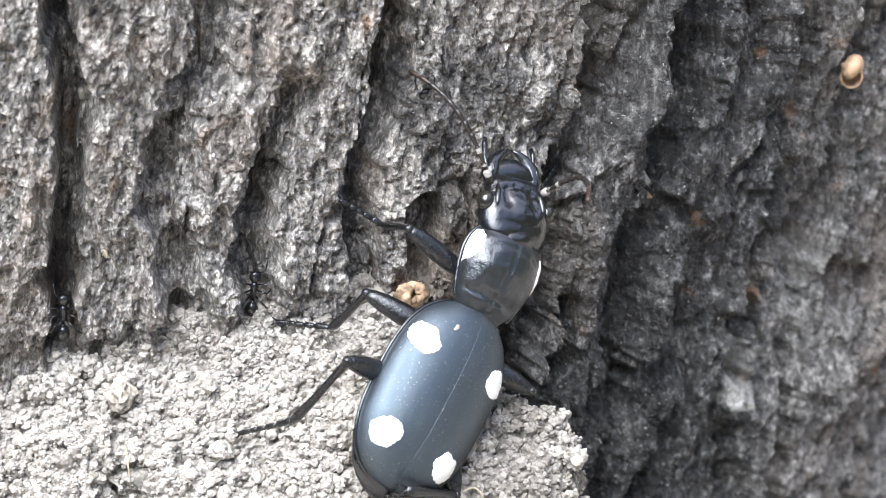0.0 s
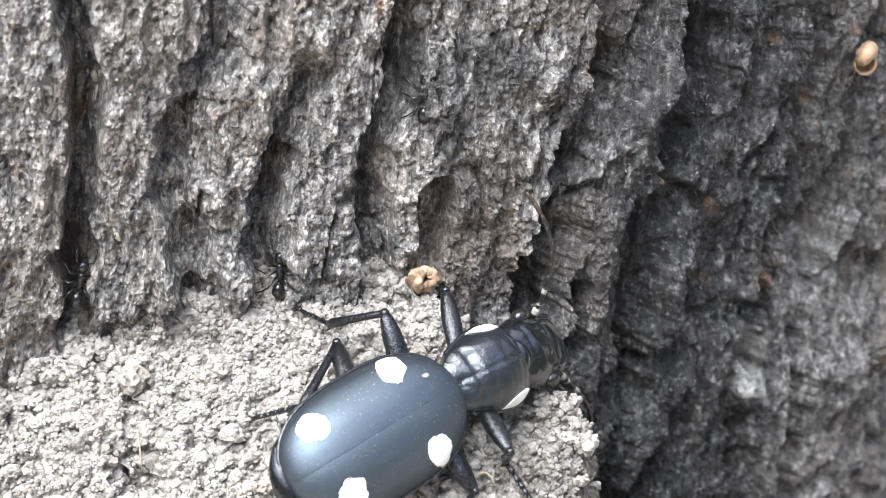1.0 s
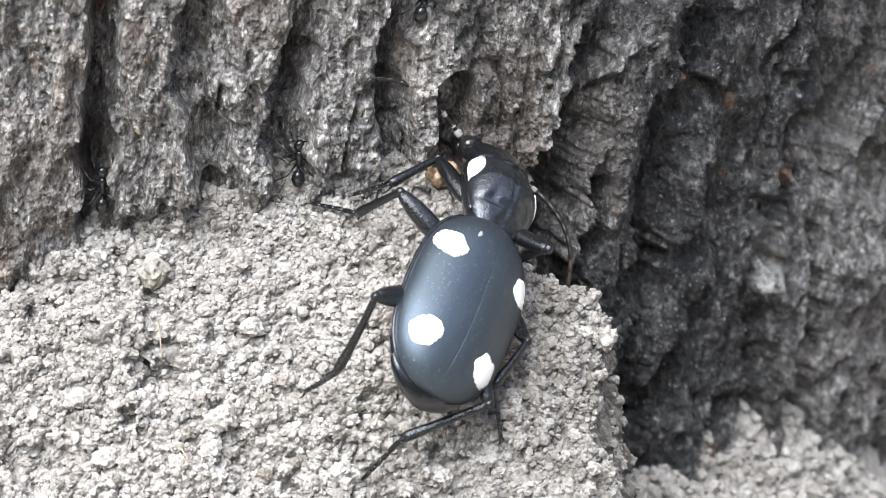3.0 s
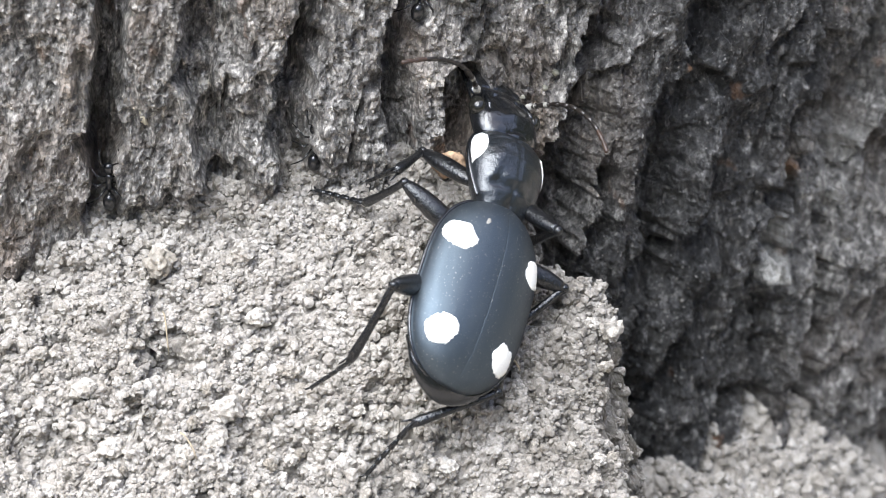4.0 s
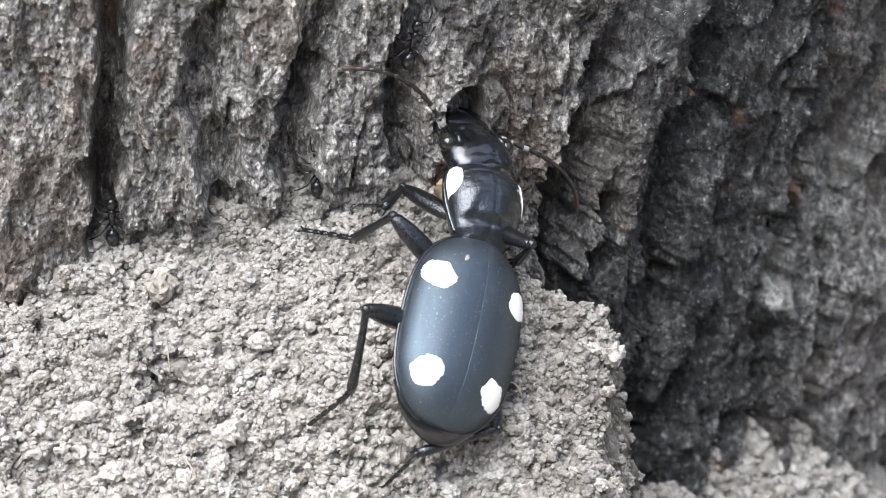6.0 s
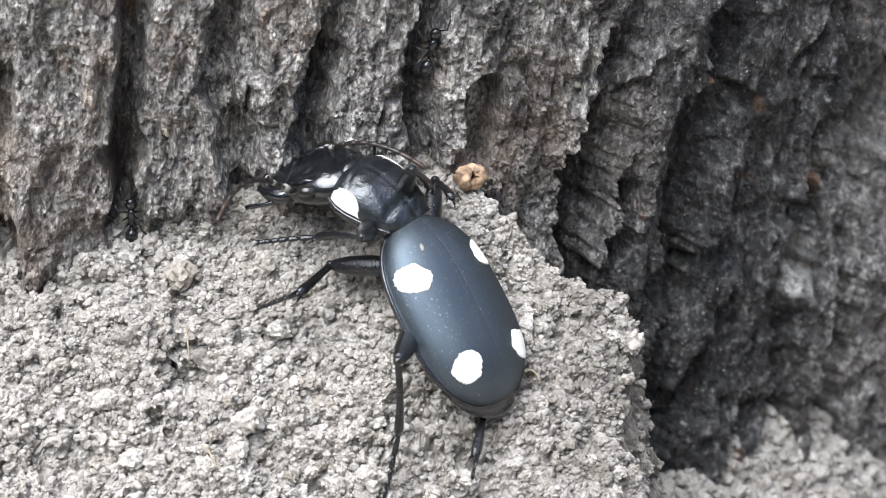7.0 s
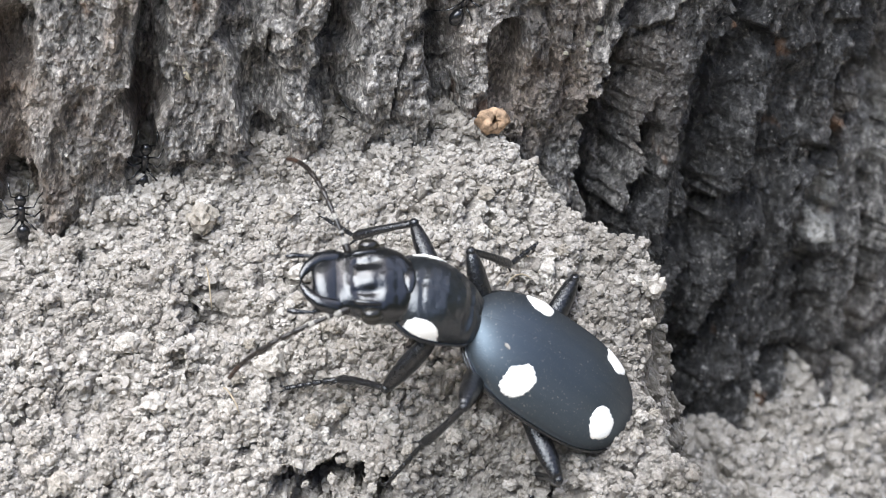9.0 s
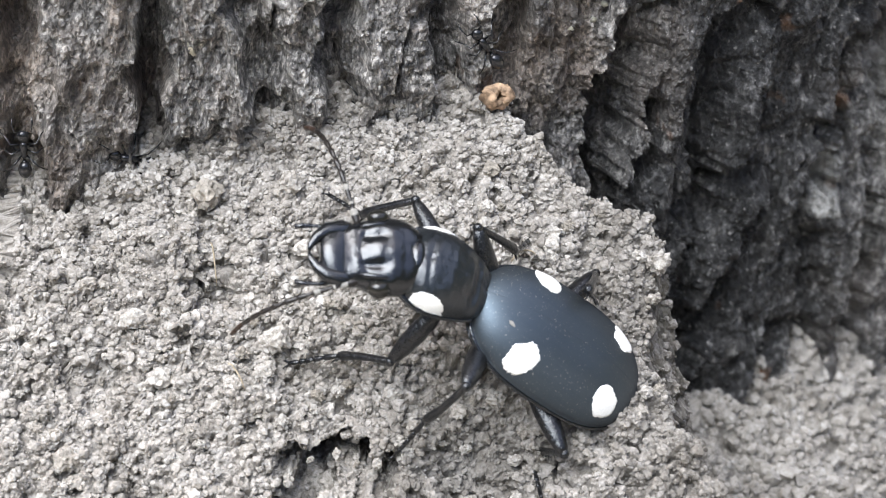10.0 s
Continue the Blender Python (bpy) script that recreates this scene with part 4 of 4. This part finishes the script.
# ---- what moves ----
# seconds; body place in mm; its turn; prothorax yaw and pitch; head yaw and pitch
BODY_ROWS = [
    (0, 2.97, -8.75, 2.87, 56.2, -38.8, 53.4, 5.7, -1.5, 15.3, 15.5),
    (0.7, 2.97, -8.95, 2.67, 50.8, -37.4, 50.4, 4.2, 4.7, 16.3, 9.4),
    (1, -4.71, -15.82, 0.08, 48.8, -12.2, 36.3, -5.8, 17.3, 0, 14),
    (2, -4.61, -16.12, -0.02, 50.7, -13.1, 36.3, -8.8, 20.5, 0, 14),
    (2.4, -2.16, -14.93, 0.47, 48.4, -19.2, 43.7, -2.3, 25, 20, 18),
    (2.6, 2.94, -11.96, 2.41, 48.1, -26.9, 70.3, 6.8, 20.5, 45, 20),
    (3, 2.64, -13.97, 1.7, 47.1, -24, 69.3, 1.8, 21, 10, 28),
    (4.3, 3.75, -12.16, 1.06, 45, -33.5, 72.7, 7, 13.6, 9.7, 1),
    (4.5, 2.17, -13.06, 0.27, 43.4, -32.4, 70.2, 4.6, 13.8, 13, 14),
    (5.5, 2.17, -13.26, 0.07, 42.3, -31.1, 70.7, 6.5, 8.6, 13, 14),
    (6.8, -1.2, -12.2, -1.6, 5.2, -47.1, 118.6, 9, 25.3, 19.3, 23.8),
    (7, -1.3, -10.7, -0.1, 6.8, -45.8, 131.1, 14.9, 27.2, 20.2, 28.7),
    (7.2, 0.9, -17.9, -4.6, 10.5, -51.6, 126, 10, 24.9, 18.6, 29.4),
    (7.5, 6.13, -19.07, -8.46, -31.3, -36.4, -171, 13.5, 11.1, 9.5, 9.1),
    (8.5, 6.73, -19.77, -9.36, -27.7, -36, -173, 11.9, 11.7, 12.3, 9.8),
    (9.5, 7.14, -20.51, -9.88, -26.5, -39.6, -177.7, 9.2, 5.4, 10.5, 11.2),
    (10, 7.14, -20.41, -9.78, -30.6, -39.6, -177, 8.6, 4.4, 13.1, 12.9),
]
# seconds; knee, ankle and claw in mm
LEG_ROWS = {
    "LF": [
        (0.0, 0.6, 0.9, 19.7, -2.2, 7.6, 16.8, -6.7, 6.5, 20.5), (0.7, 1.8, -0.2, 19.4, -2.2, 6.1, 17.1, -6.6, 10.8, 18.2),
        (1.0, 3.4, 1.8, 9.0, 3.3, 8.2, 4.5, 3.0, 13.6, 4.8), (2.0, 4.5, 2.0, 8.5, 4.5, 8.4, 4.0, 4.2, 14.1, 4.1),
        (2.4, 2.0, 3.8, 9.7, 1.7, 10.1, 5.2, 1.4, 14.0, 5.5), (2.6, 0.9, 8.8, 8.8, -3.5, 2.3, 9.1, -9.0, 6.2, 7.5),
        (3.0, 0.2, 6.6, 10.2, -5.5, 1.3, 9.5, -9.7, 4.6, 7.0), (4.3, -2.5, 5.5, 9.2, -5.4, -1.5, 10.9, -9.7, 4.4, 6.7),
        (4.5, -2.8, 5.5, 9.4, -6.2, -1.5, 10.0, -10.1, 4.0, 6.8), (5.5, -2.9, 5.3, 9.2, -5.8, -1.9, 9.9, -9.3, 4.6, 6.9),
        (6.8, -13.9, 2.3, 3.9, -14.2, -3.3, 9.3, -19.9, 4.0, 10.7), (7.0, -11.4, -13.5, 11.0, -16.9, -8.7, 8.3, -23.4, -9.4, 8.3),
        (7.2, -11.0, -5.8, -0.3, -15.9, -10.9, 3.1, -22.7, -4.9, 0.1), (7.5, -10.6, -22.3, -10.4, -17.3, -18.6, -12.2, -22.9, -19.1, -13.1),
        (8.5, -9.8, -22.1, -11.4, -16.5, -18.6, -13.2, -22.7, -19.3, -13.4), (9.5, -11.4, -24.8, -9.0, -16.9, -19.7, -11.4, -22.9, -19.0, -13.0),
        (10.0, -11.2, -24.3, -9.3, -17.3, -20.0, -11.5, -22.6, -19.0, -13.0),
    ],
    "LM": [
        (0.0, -4.5, -0.6, 12.1, -8.8, 2.5, 5.9, -14.2, 4.5, 5.6), (0.7, -3.9, -0.6, 11.6, -8.6, 2.2, 5.5, -14.1, 4.5, 5.5),
        (1.0, -3.7, -4.9, 9.7, -10.4, -1.5, 6.4, -13.7, 4.1, 5.6), (2.0, -4.0, -5.4, 9.7, -10.2, -1.6, 5.9, -14.8, 4.9, 5.6),
        (2.4, -4.2, -4.3, 10.2, -9.7, -0.4, 5.5, -14.3, 4.3, 5.2), (2.6, -4.2, 0.2, 10.6, -9.7, 2.7, 5.1, -13.8, 4.7, 6.0),
        (3.0, -4.2, -3.5, 11.0, -9.4, 0.4, 6.0, -14.5, 4.5, 5.6), (4.3, -4.5, -2.6, 10.6, -9.3, 1.7, 5.5, -14.5, 5.0, 5.7),
        (4.5, -4.8, -2.9, 10.4, -9.6, 1.3, 5.2, -14.2, 4.6, 5.7), (5.5, -4.6, -2.9, 10.2, -9.6, 1.3, 5.2, -14.5, 4.4, 5.4),
        (6.8, -13.1, -12.8, 6.5, -18.0, -9.5, 0.8, -25.6, -6.7, -2.5), (7.0, -15.7, -3.5, 1.6, -18.9, -11.1, 2.2, -26.0, -6.7, -2.4),
        (7.2, -13.8, -13.9, 2.1, -19.1, -9.0, -1.8, -26.0, -6.8, -2.5), (7.5, -3.8, -28.4, -11.8, -8.4, -25.4, -18.0, -11.0, -27.4, -20.4),
        (8.5, -3.3, -29.6, -11.8, -7.2, -26.9, -18.5, -10.4, -29.2, -21.5), (9.5, -2.2, -31.0, -7.6, -6.9, -28.8, -13.9, -10.3, -27.4, -20.5),
        (10.0, -2.6, -30.7, -8.2, -7.3, -28.5, -14.5, -10.4, -27.4, -20.5),
    ],
    "LH": [
        (0.0, -6.5, -12.7, 9.9, -12.9, -11.6, 1.5, -21.2, -7.6, -3.2), (0.7, -6.7, -11.8, 9.6, -13.0, -11.2, 1.1, -21.0, -8.0, -3.1),
        (1.0, -9.4, -2.8, 4.6, -13.0, -12.4, 1.9, -21.0, -7.9, -2.9), (2.0, -9.3, -3.1, 4.7, -13.2, -12.6, 1.9, -20.9, -7.9, -3.0),
        (2.4, -9.4, -2.6, 4.0, -13.0, -12.0, 0.8, -21.2, -8.2, -3.4), (2.6, -6.1, -18.3, 7.3, -10.7, -19.7, -2.1, -16.3, -15.7, -10.5),
        (3.0, -6.7, -19.9, 6.7, -11.3, -20.6, -2.8, -15.3, -14.7, -9.8), (4.3, -5.2, -18.5, 6.2, -10.3, -19.9, -2.9, -16.5, -16.2, -11.2),
        (4.5, -7.5, -19.1, 4.6, -11.2, -17.8, -5.3, -15.3, -15.3, -10.0), (5.5, -7.4, -18.8, 5.2, -11.1, -17.5, -4.7, -16.5, -15.0, -10.2),
        (6.8, -9.1, -21.0, 0.4, -8.0, -21.2, -10.2, -8.7, -23.1, -17.5), (7.0, -7.3, -21.6, -0.3, -7.4, -20.6, -10.8, -8.7, -23.2, -17.7),
        (7.2, -6.0, -27.1, -0.5, -7.6, -23.6, -10.4, -8.7, -23.3, -17.8), (7.5, 7.6, -28.9, -16.6, 4.5, -20.9, -22.9, 6.3, -28.4, -22.0),
        (8.5, 7.7, -29.9, -17.6, 4.4, -21.6, -23.3, 5.6, -28.6, -23.6), (9.5, 8.4, -30.0, -18.2, 5.0, -21.8, -23.9, 6.4, -29.6, -23.5),
        (10.0, 8.4, -29.7, -18.1, 4.6, -21.7, -23.9, 6.1, -29.1, -23.5),
    ],
    "RF": [
        (0.0, 15.4, 9.1, 12.9, 16.1, 16.1, 16.4, 19.5, 21.3, 18.6), (0.7, 15.8, 8.4, 12.9, 16.4, 15.3, 16.4, 19.9, 21.0, 18.0),
        (1.0, 10.5, -15.9, -2.3, 10.2, -9.9, -7.3, 10.9, -11.1, -7.7), (2.0, 10.2, -16.3, -2.3, 9.9, -10.3, -7.2, 10.6, -11.2, -7.9),
        (2.4, 11.8, -13.6, 2.4, 11.9, -7.5, -2.4, 12.3, -5.5, -4.0), (2.6, 12.5, -6.1, 8.2, 11.3, -0.1, 3.5, 10.5, 5.3, -0.3),
        (3.0, 12.8, -8.2, 6.1, 10.2, -2.4, 1.6, 8.6, -0.7, -0.1), (4.3, 13.4, -6.6, 6.7, 10.2, -1.4, 1.9, 8.3, -0.3, 0.5),
        (4.5, 12.6, -7.7, 6.1, 9.5, -2.5, 1.2, 7.8, -0.8, -0.3), (5.5, 12.9, -7.6, 5.6, 9.9, -2.2, 0.8, 8.3, -1.3, -0.3),
        (6.8, -3.5, -7.8, 13.3, -1.0, -0.6, 11.7, -0.0, 5.6, 9.9), (7.0, -5.9, -6.0, 15.6, -4.1, -0.4, 10.5, -2.1, 6.6, 6.0),
        (7.2, -2.4, 0.5, 6.9, -1.6, -7.1, 8.8, 0.3, -1.0, 7.0), (7.5, -8.8, -11.0, 4.1, -15.2, -8.3, 0.6, -20.3, -1.9, 1.5),
        (8.5, -8.3, -11.3, 3.2, -15.6, -9.6, 1.0, -19.7, -2.4, 1.4), (9.5, -8.1, -12.4, 5.1, -15.0, -10.5, 2.1, -20.6, -1.9, 1.6),
        (10.0, -8.5, -12.1, 4.6, -14.9, -9.4, 1.0, -20.7, -2.0, 1.4),
    ],
    "RM": [
        (0.0, 14.9, -3.0, 0.0, 12.2, 3.2, -4.6, 10.8, -3.8, -2.0), (0.7, 15.0, -1.8, -1.1, 12.2, 4.3, -5.8, 10.8, -3.9, -2.3),
        (1.0, 6.6, -15.5, -7.9, 3.2, -23.0, -8.6, 3.6, -19.1, -14.3), (2.0, 7.2, -15.5, -7.5, 3.3, -22.6, -8.8, 3.8, -19.0, -14.1),
        (2.4, 7.5, -14.1, -7.1, 3.6, -20.2, -11.0, 4.1, -19.4, -14.7), (2.6, 10.8, -8.9, -3.5, 6.5, -14.1, -8.2, 7.6, -18.4, -13.2),
        (3.0, 10.5, -11.1, -4.7, 6.6, -18.1, -6.1, 7.8, -18.4, -13.0), (4.3, 11.6, -11.8, -0.8, 8.2, -6.7, -6.3, 7.1, -11.0, -7.1),
        (4.5, 10.5, -12.5, -2.1, 7.1, -7.5, -7.6, 6.0, -12.5, -7.9), (5.5, 10.6, -13.0, -1.8, 7.2, -7.9, -7.3, 6.1, -12.1, -8.1),
        (6.8, -0.7, -1.2, 10.3, 1.0, 5.6, 6.0, 3.0, 5.3, 6.2), (7.0, -3.4, 2.8, 9.6, -1.4, -4.9, 11.4, 0.6, 5.5, 6.6),
        (7.2, 3.4, -7.9, 6.7, 5.7, -1.2, 2.5, 7.8, 1.7, 1.6), (7.5, 0.2, -9.3, 0.5, 1.2, -3.8, -5.6, 3.2, -6.2, -2.6),
        (8.5, 0.6, -12.9, 2.3, 1.7, -6.3, -2.5, 3.8, -4.8, -1.8), (9.5, 2.6, -15.9, 3.1, 3.2, -10.3, -3.0, 4.9, -7.2, -3.4),
        (10.0, 2.4, -17.6, 3.6, 3.1, -12.0, -2.3, 4.8, -7.3, -3.6),
    ],
    "RH": [
        (0.0, 9.2, -14.3, -4.1, -0.0, -19.3, -3.1, -3.9, -14.0, -8.9), (0.7, 9.6, -15.1, -3.8, 0.5, -20.6, -2.9, -3.1, -14.2, -9.3),
        (1.0, -4.4, -24.7, -7.7, -14.9, -25.8, -8.0, -20.6, -20.3, -15.2), (2.0, -3.9, -24.8, -7.9, -14.5, -25.7, -8.0, -20.7, -20.4, -15.2),
        (2.4, -0.4, -23.7, -6.1, -6.9, -18.6, -12.7, -12.1, -20.2, -13.9), (2.6, 5.9, -18.2, -7.0, -3.7, -21.0, -10.6, -7.4, -21.0, -16.0),
        (3.0, 5.9, -21.0, -6.8, -4.0, -23.4, -9.8, -8.0, -22.2, -16.4), (4.3, 6.3, -18.4, -7.7, -3.4, -21.0, -11.1, -7.9, -22.5, -16.7),
        (4.5, 6.2, -19.1, -8.6, -3.8, -21.3, -11.4, -6.8, -20.4, -16.0), (5.5, 6.2, -20.4, -6.9, -3.6, -22.8, -9.9, -7.0, -20.4, -15.9),
        (6.8, 3.2, -14.4, -11.6, 1.0, -24.7, -12.3, 0.4, -21.3, -18.7), (7.0, 2.6, -12.6, -10.2, 1.3, -22.9, -12.3, 1.3, -20.6, -17.1),
        (7.2, 10.6, -10.0, -8.6, 11.8, -19.8, -4.5, 11.5, -15.4, -10.6), (7.5, 8.6, -6.3, -4.8, 11.0, 1.2, -11.9, 11.8, -9.9, -6.5),
        (8.5, 9.7, -8.7, -3.8, 11.5, -0.8, -10.6, 12.7, -9.6, -6.7), (9.5, 12.6, -9.4, -6.7, 12.1, -1.8, -14.0, 13.2, -12.3, -8.7),
        (10.0, 12.5, -8.6, -7.5, 11.1, -18.3, -3.6, 13.1, -12.5, -9.0),
    ],
}
# seconds; tips of the left and the right antenna in mm
ANTENNA_ROWS = [
    (0.0, 1.0, 11.0, 36.0, 21.1, -6.7, 27.4),
    (0.7, 1.9, 12.1, 34.7, 19.3, -7.5, 25.2),
    (1.0, 13.7, 4.0, 21.1, 20.7, 5.6, -15.8),
    (2.0, 15.9, 12.8, 17.0, 21.0, 5.9, -16.3),
    (2.4, 1.1, 6.7, 22.8, 21.4, 16.9, -6.7),
    (2.6, -8.5, -1.4, 25.7, 13.9, 11.7, -1.1),
    (3.0, -10.2, 8.3, 20.6, 17.0, 2.9, -5.3),
    (4.3, -2.2, -4.2, 27.2, 19.0, -2.4, 20.2),
    (4.5, -8.4, 5.4, 27.0, 20.3, 17.0, 2.2),
    (5.5, -8.3, 4.6, 27.2, 20.4, 15.3, 2.0),
    (6.8, -25.6, -10.3, 19.5, -18.7, -7.9, 19.0),
    (7.0, -27.3, -16.5, 15.6, -4.5, -4.6, 15.9),
    (7.2, -29.9, -0.7, 3.7, 3.3, -1.8, 7.5),
    (7.5, -24.8, -29.1, -12.5, -27.2, -10.3, 9.7),
    (8.5, -24.0, -34.5, -12.1, -28.5, -12.3, 10.1),
    (9.5, -29.4, -26.4, -3.9, -21.0, -6.8, 11.8),
    (10.0, -29.3, -26.2, -4.4, -21.1, -7.2, 12.3),
]
STILLS = ((0.87, 1.0), (0.55, 0.0), (2.25, 2.0), (2.8, 3.0), (3.25, 3.0), (5.75, 5.5), (7.4, 7.5), (8.1, 8.5), (9.2, 9.5))
COXAE = {"F": (3.4, 2.6, -1.6), "M": (7.2, 2.0, -2.2), "H": (0.5, 3.0, -2.9)}
ANT_ROWS = [
    [(0.0, -60, -2.8, 10, 0), (7.5, -58, -1.6, -4, 0), (8.5, -56, -1.3, -3, -5), (9.5, -55.6, -1.2, 1.6, 8), (10.0, -55.4, -1.2, 4.4, 3)],
    [(0.0, -40.6, 2.6, 7.6, 5), (1.0, -40.0, 2.8, 9.6, 15), (3.0, -39.8, 2.8, 8.0, 5), (7.0, -40, 2.8, 4, 3), (8.5, -41, 2.8, 1.5, 6), (9.5, -41.5, 2.8, 6.0, 12), (10.0, -43.0, 2.2, 1.8, -70)],
    [(0.0, 2.5, 11.0, 30, 0), (6.8, -4, 9.2, 24, 15), (8.5, -3.6, 9.0, 18.6, 15), (9.0, -2.5, 9.0, 22.6, 30), (9.5, 3.2, 8.6, 14.6, -8), (10.0, -0.4, 7.6, 14.0, -32)],
    [(0.0, -18.3, 7.0, 8.2, 8), (1.0, -16.6, 7.0, 8.5, 5), (2.0, -16.4, 7.0, 7.6, 4), (2.6, -18.4, 7.2, 13.6, 4), (3.0, -16.6, 7.0, 9.4, 5), (4.3, -15.4, 7.0, 10.5, 4), (10.0, -15.0, 8.5, 6.0, 5)],
]


def with_stills(rows):
    by_time = {r[0]: r for r in rows}
    return sorted(list(rows) + [(t, *by_time[s][1:]) for t, s in STILLS if s in by_time])


def between(rows, t):
    """The row at t, eased from key to key."""
    for a, b in zip(rows, rows[1:]):
        if t <= b[0]:
            s = (t - a[0]) / (b[0] - a[0])
            s = s * s * (3 - 2 * s)
            return a, b, s
    return rows[-1], rows[-1], 0.0


def body_at(t):
    a, b, s = between(with_stills(BODY_ROWS), t)
    pa, pb = pose(0, 0, 0, *a[4:7]).to_quaternion(), pose(0, 0, 0, *b[4:7]).to_quaternion()
    place = Vector(a[1:4]).lerp(Vector(b[1:4]), s) * MM
    m = Matrix.Translation(place) @ pa.slerp(pb, s).to_matrix().to_4x4()
    ty, tp, hy, hp = (p + (q - p) * s for p, q in zip(a[7:], b[7:]))
    thorax = Matrix.Translation(Vector((11.4, 0, 0.8)) * MM) @ pose(0, 0, 0, 0, tp, ty)
    head = thorax @ Matrix.Translation(Vector((9.2, 0, 0.8)) * MM) @ pose(0, 0, 0, 0, hp, hy)
    return m, thorax, head


def aim(start, end, up):
    """A pose at start whose x axis points to end."""
    x = (end - start).normalized()
    y = up.cross(x).normalized()
    z = x.cross(y)
    return Matrix.Translation(start) @ Matrix((x, y, z)).transposed().to_4x4()


def sunk(p):
    """How far a point in the body's space, in mm, runs into or over the wing cases."""
    return max(0.0, 1 - (p.x / 12.2) ** 2 - (p.y / 7.7) ** 2) if p.z > -1.0 else 0.0


def leg_at(leg, t, body, thorax):
    rows = with_stills(LEG_ROWS[leg])
    a, b, s = between(rows, t)
    knee, ankle, claw = (Vector(a[k:k + 3]).lerp(Vector(b[k:k + 3]), s) for k in (1, 4, 7))
    stride = (Vector(a[4:7]) - Vector(b[4:7])).length
    if stride > 2.5:
        lift = Vector((0, -0.57, 0.82)) * 2.0 * math.sin(math.pi * s)
        knee, ankle, claw = knee + lift, ankle + lift, claw + lift
    side = 1 if leg[0] == "L" else -1
    cx, cy, cz = COXAE[leg[1]]
    base = (body @ thorax if leg[1] == "F" else body) @ (Vector((cx, side * cy, cz)) * MM) / MM
    l1, l2, _ = LEG_SIZES[leg[1]]
    reach = ankle - base
    d = max(abs(l1 - l2) + 1.0, min(l1 + l2 - 0.3, reach.length))
    way = reach.normalized()
    along = (l1 * l1 - l2 * l2 + d * d) / (2 * d)
    off = math.sqrt(max(0.0, l1 * l1 - along * along))
    bend = knee - base
    bend = bend - way * bend.dot(way)
    up = body.to_3x3() @ Vector((0, 0, 1))
    if bend.length < 0.3:
        bend = up - way * up.dot(way)
    bend.normalize()
    inv = body.inverted()
    best = None
    for swing in range(-180, 180, 15):
        joint = base + way * along + (Matrix.Rotation(radians(swing), 3, way) @ bend) * off
        along_leg = [joint, *(joint.lerp(base, f) for f in (0.2, 0.4, 0.6)), *(joint.lerp(ankle, f) for f in (0.25, 0.5, 0.75))]
        cost = 0.004 * abs(swing) + sum(sunk(inv @ (p * MM) / MM) for p in along_leg) + max(0.0, -9 - joint.dot(Vector((0, -0.574, 0.819))))
        if best is None or cost < best[0]:
            best = cost, joint
    joint = best[1]
    end = base + way * d
    toe = claw if (claw - end).length > 1 else end + way
    return [inv @ aim(p * MM, q * MM, up) for p, q in ((base, joint), (joint, end), (end, toe))]


def feeler_at(t, which, body, head):
    a, b, s = between(with_stills(ANTENNA_ROWS), t)
    k = 1 if which == "L" else 4
    tip = Vector(a[k:k + 3]).lerp(Vector(b[k:k + 3]), s) * MM
    side = 1 if which == "L" else -1
    start = Vector((6.2, side * 3.2, 0.4)) * MM
    there = (body @ head).inverted() @ tip
    return aim(start, there, Vector((0, 0, 1)))


def motions():
    times = [k / 10 for k in range(101)]
    states = [(t, *body_at(t)) for t in times]
    walk(BEETLE["root"], [(t, m) for t, m, _, _ in states])
    walk(BEETLE["thorax"], [(t, th) for t, _, th, _ in states])
    walk(BEETLE["head"], [(t, h) for t, _, _, h in states])
    for which, ob in BEETLE["feelers"].items():
        walk(ob, [(t, feeler_at(t, which, m, h)) for t, m, _, h in states])
    for leg, pieces in BEETLE["legs"].items():
        rows = [(t, leg_at(leg, t, m, th)) for t, m, th, _ in states]
        for k, ob in enumerate(pieces):
            walk(ob, [(t, r[k]) for t, r in rows])
    for ob, rows in zip(ANTS, ANT_ROWS):
        walk(ob, [(t, pose(x * MM, y * MM, z * MM, 0, 0, 0) @ pose(0, 0, 0, 0, 0, 12) @ pose(0, 0, 0, 90, 0, 0) @ pose(0, 0, 0, 0, 0, 90 - turn)) for t, x, y, z, turn in rows])


motions()
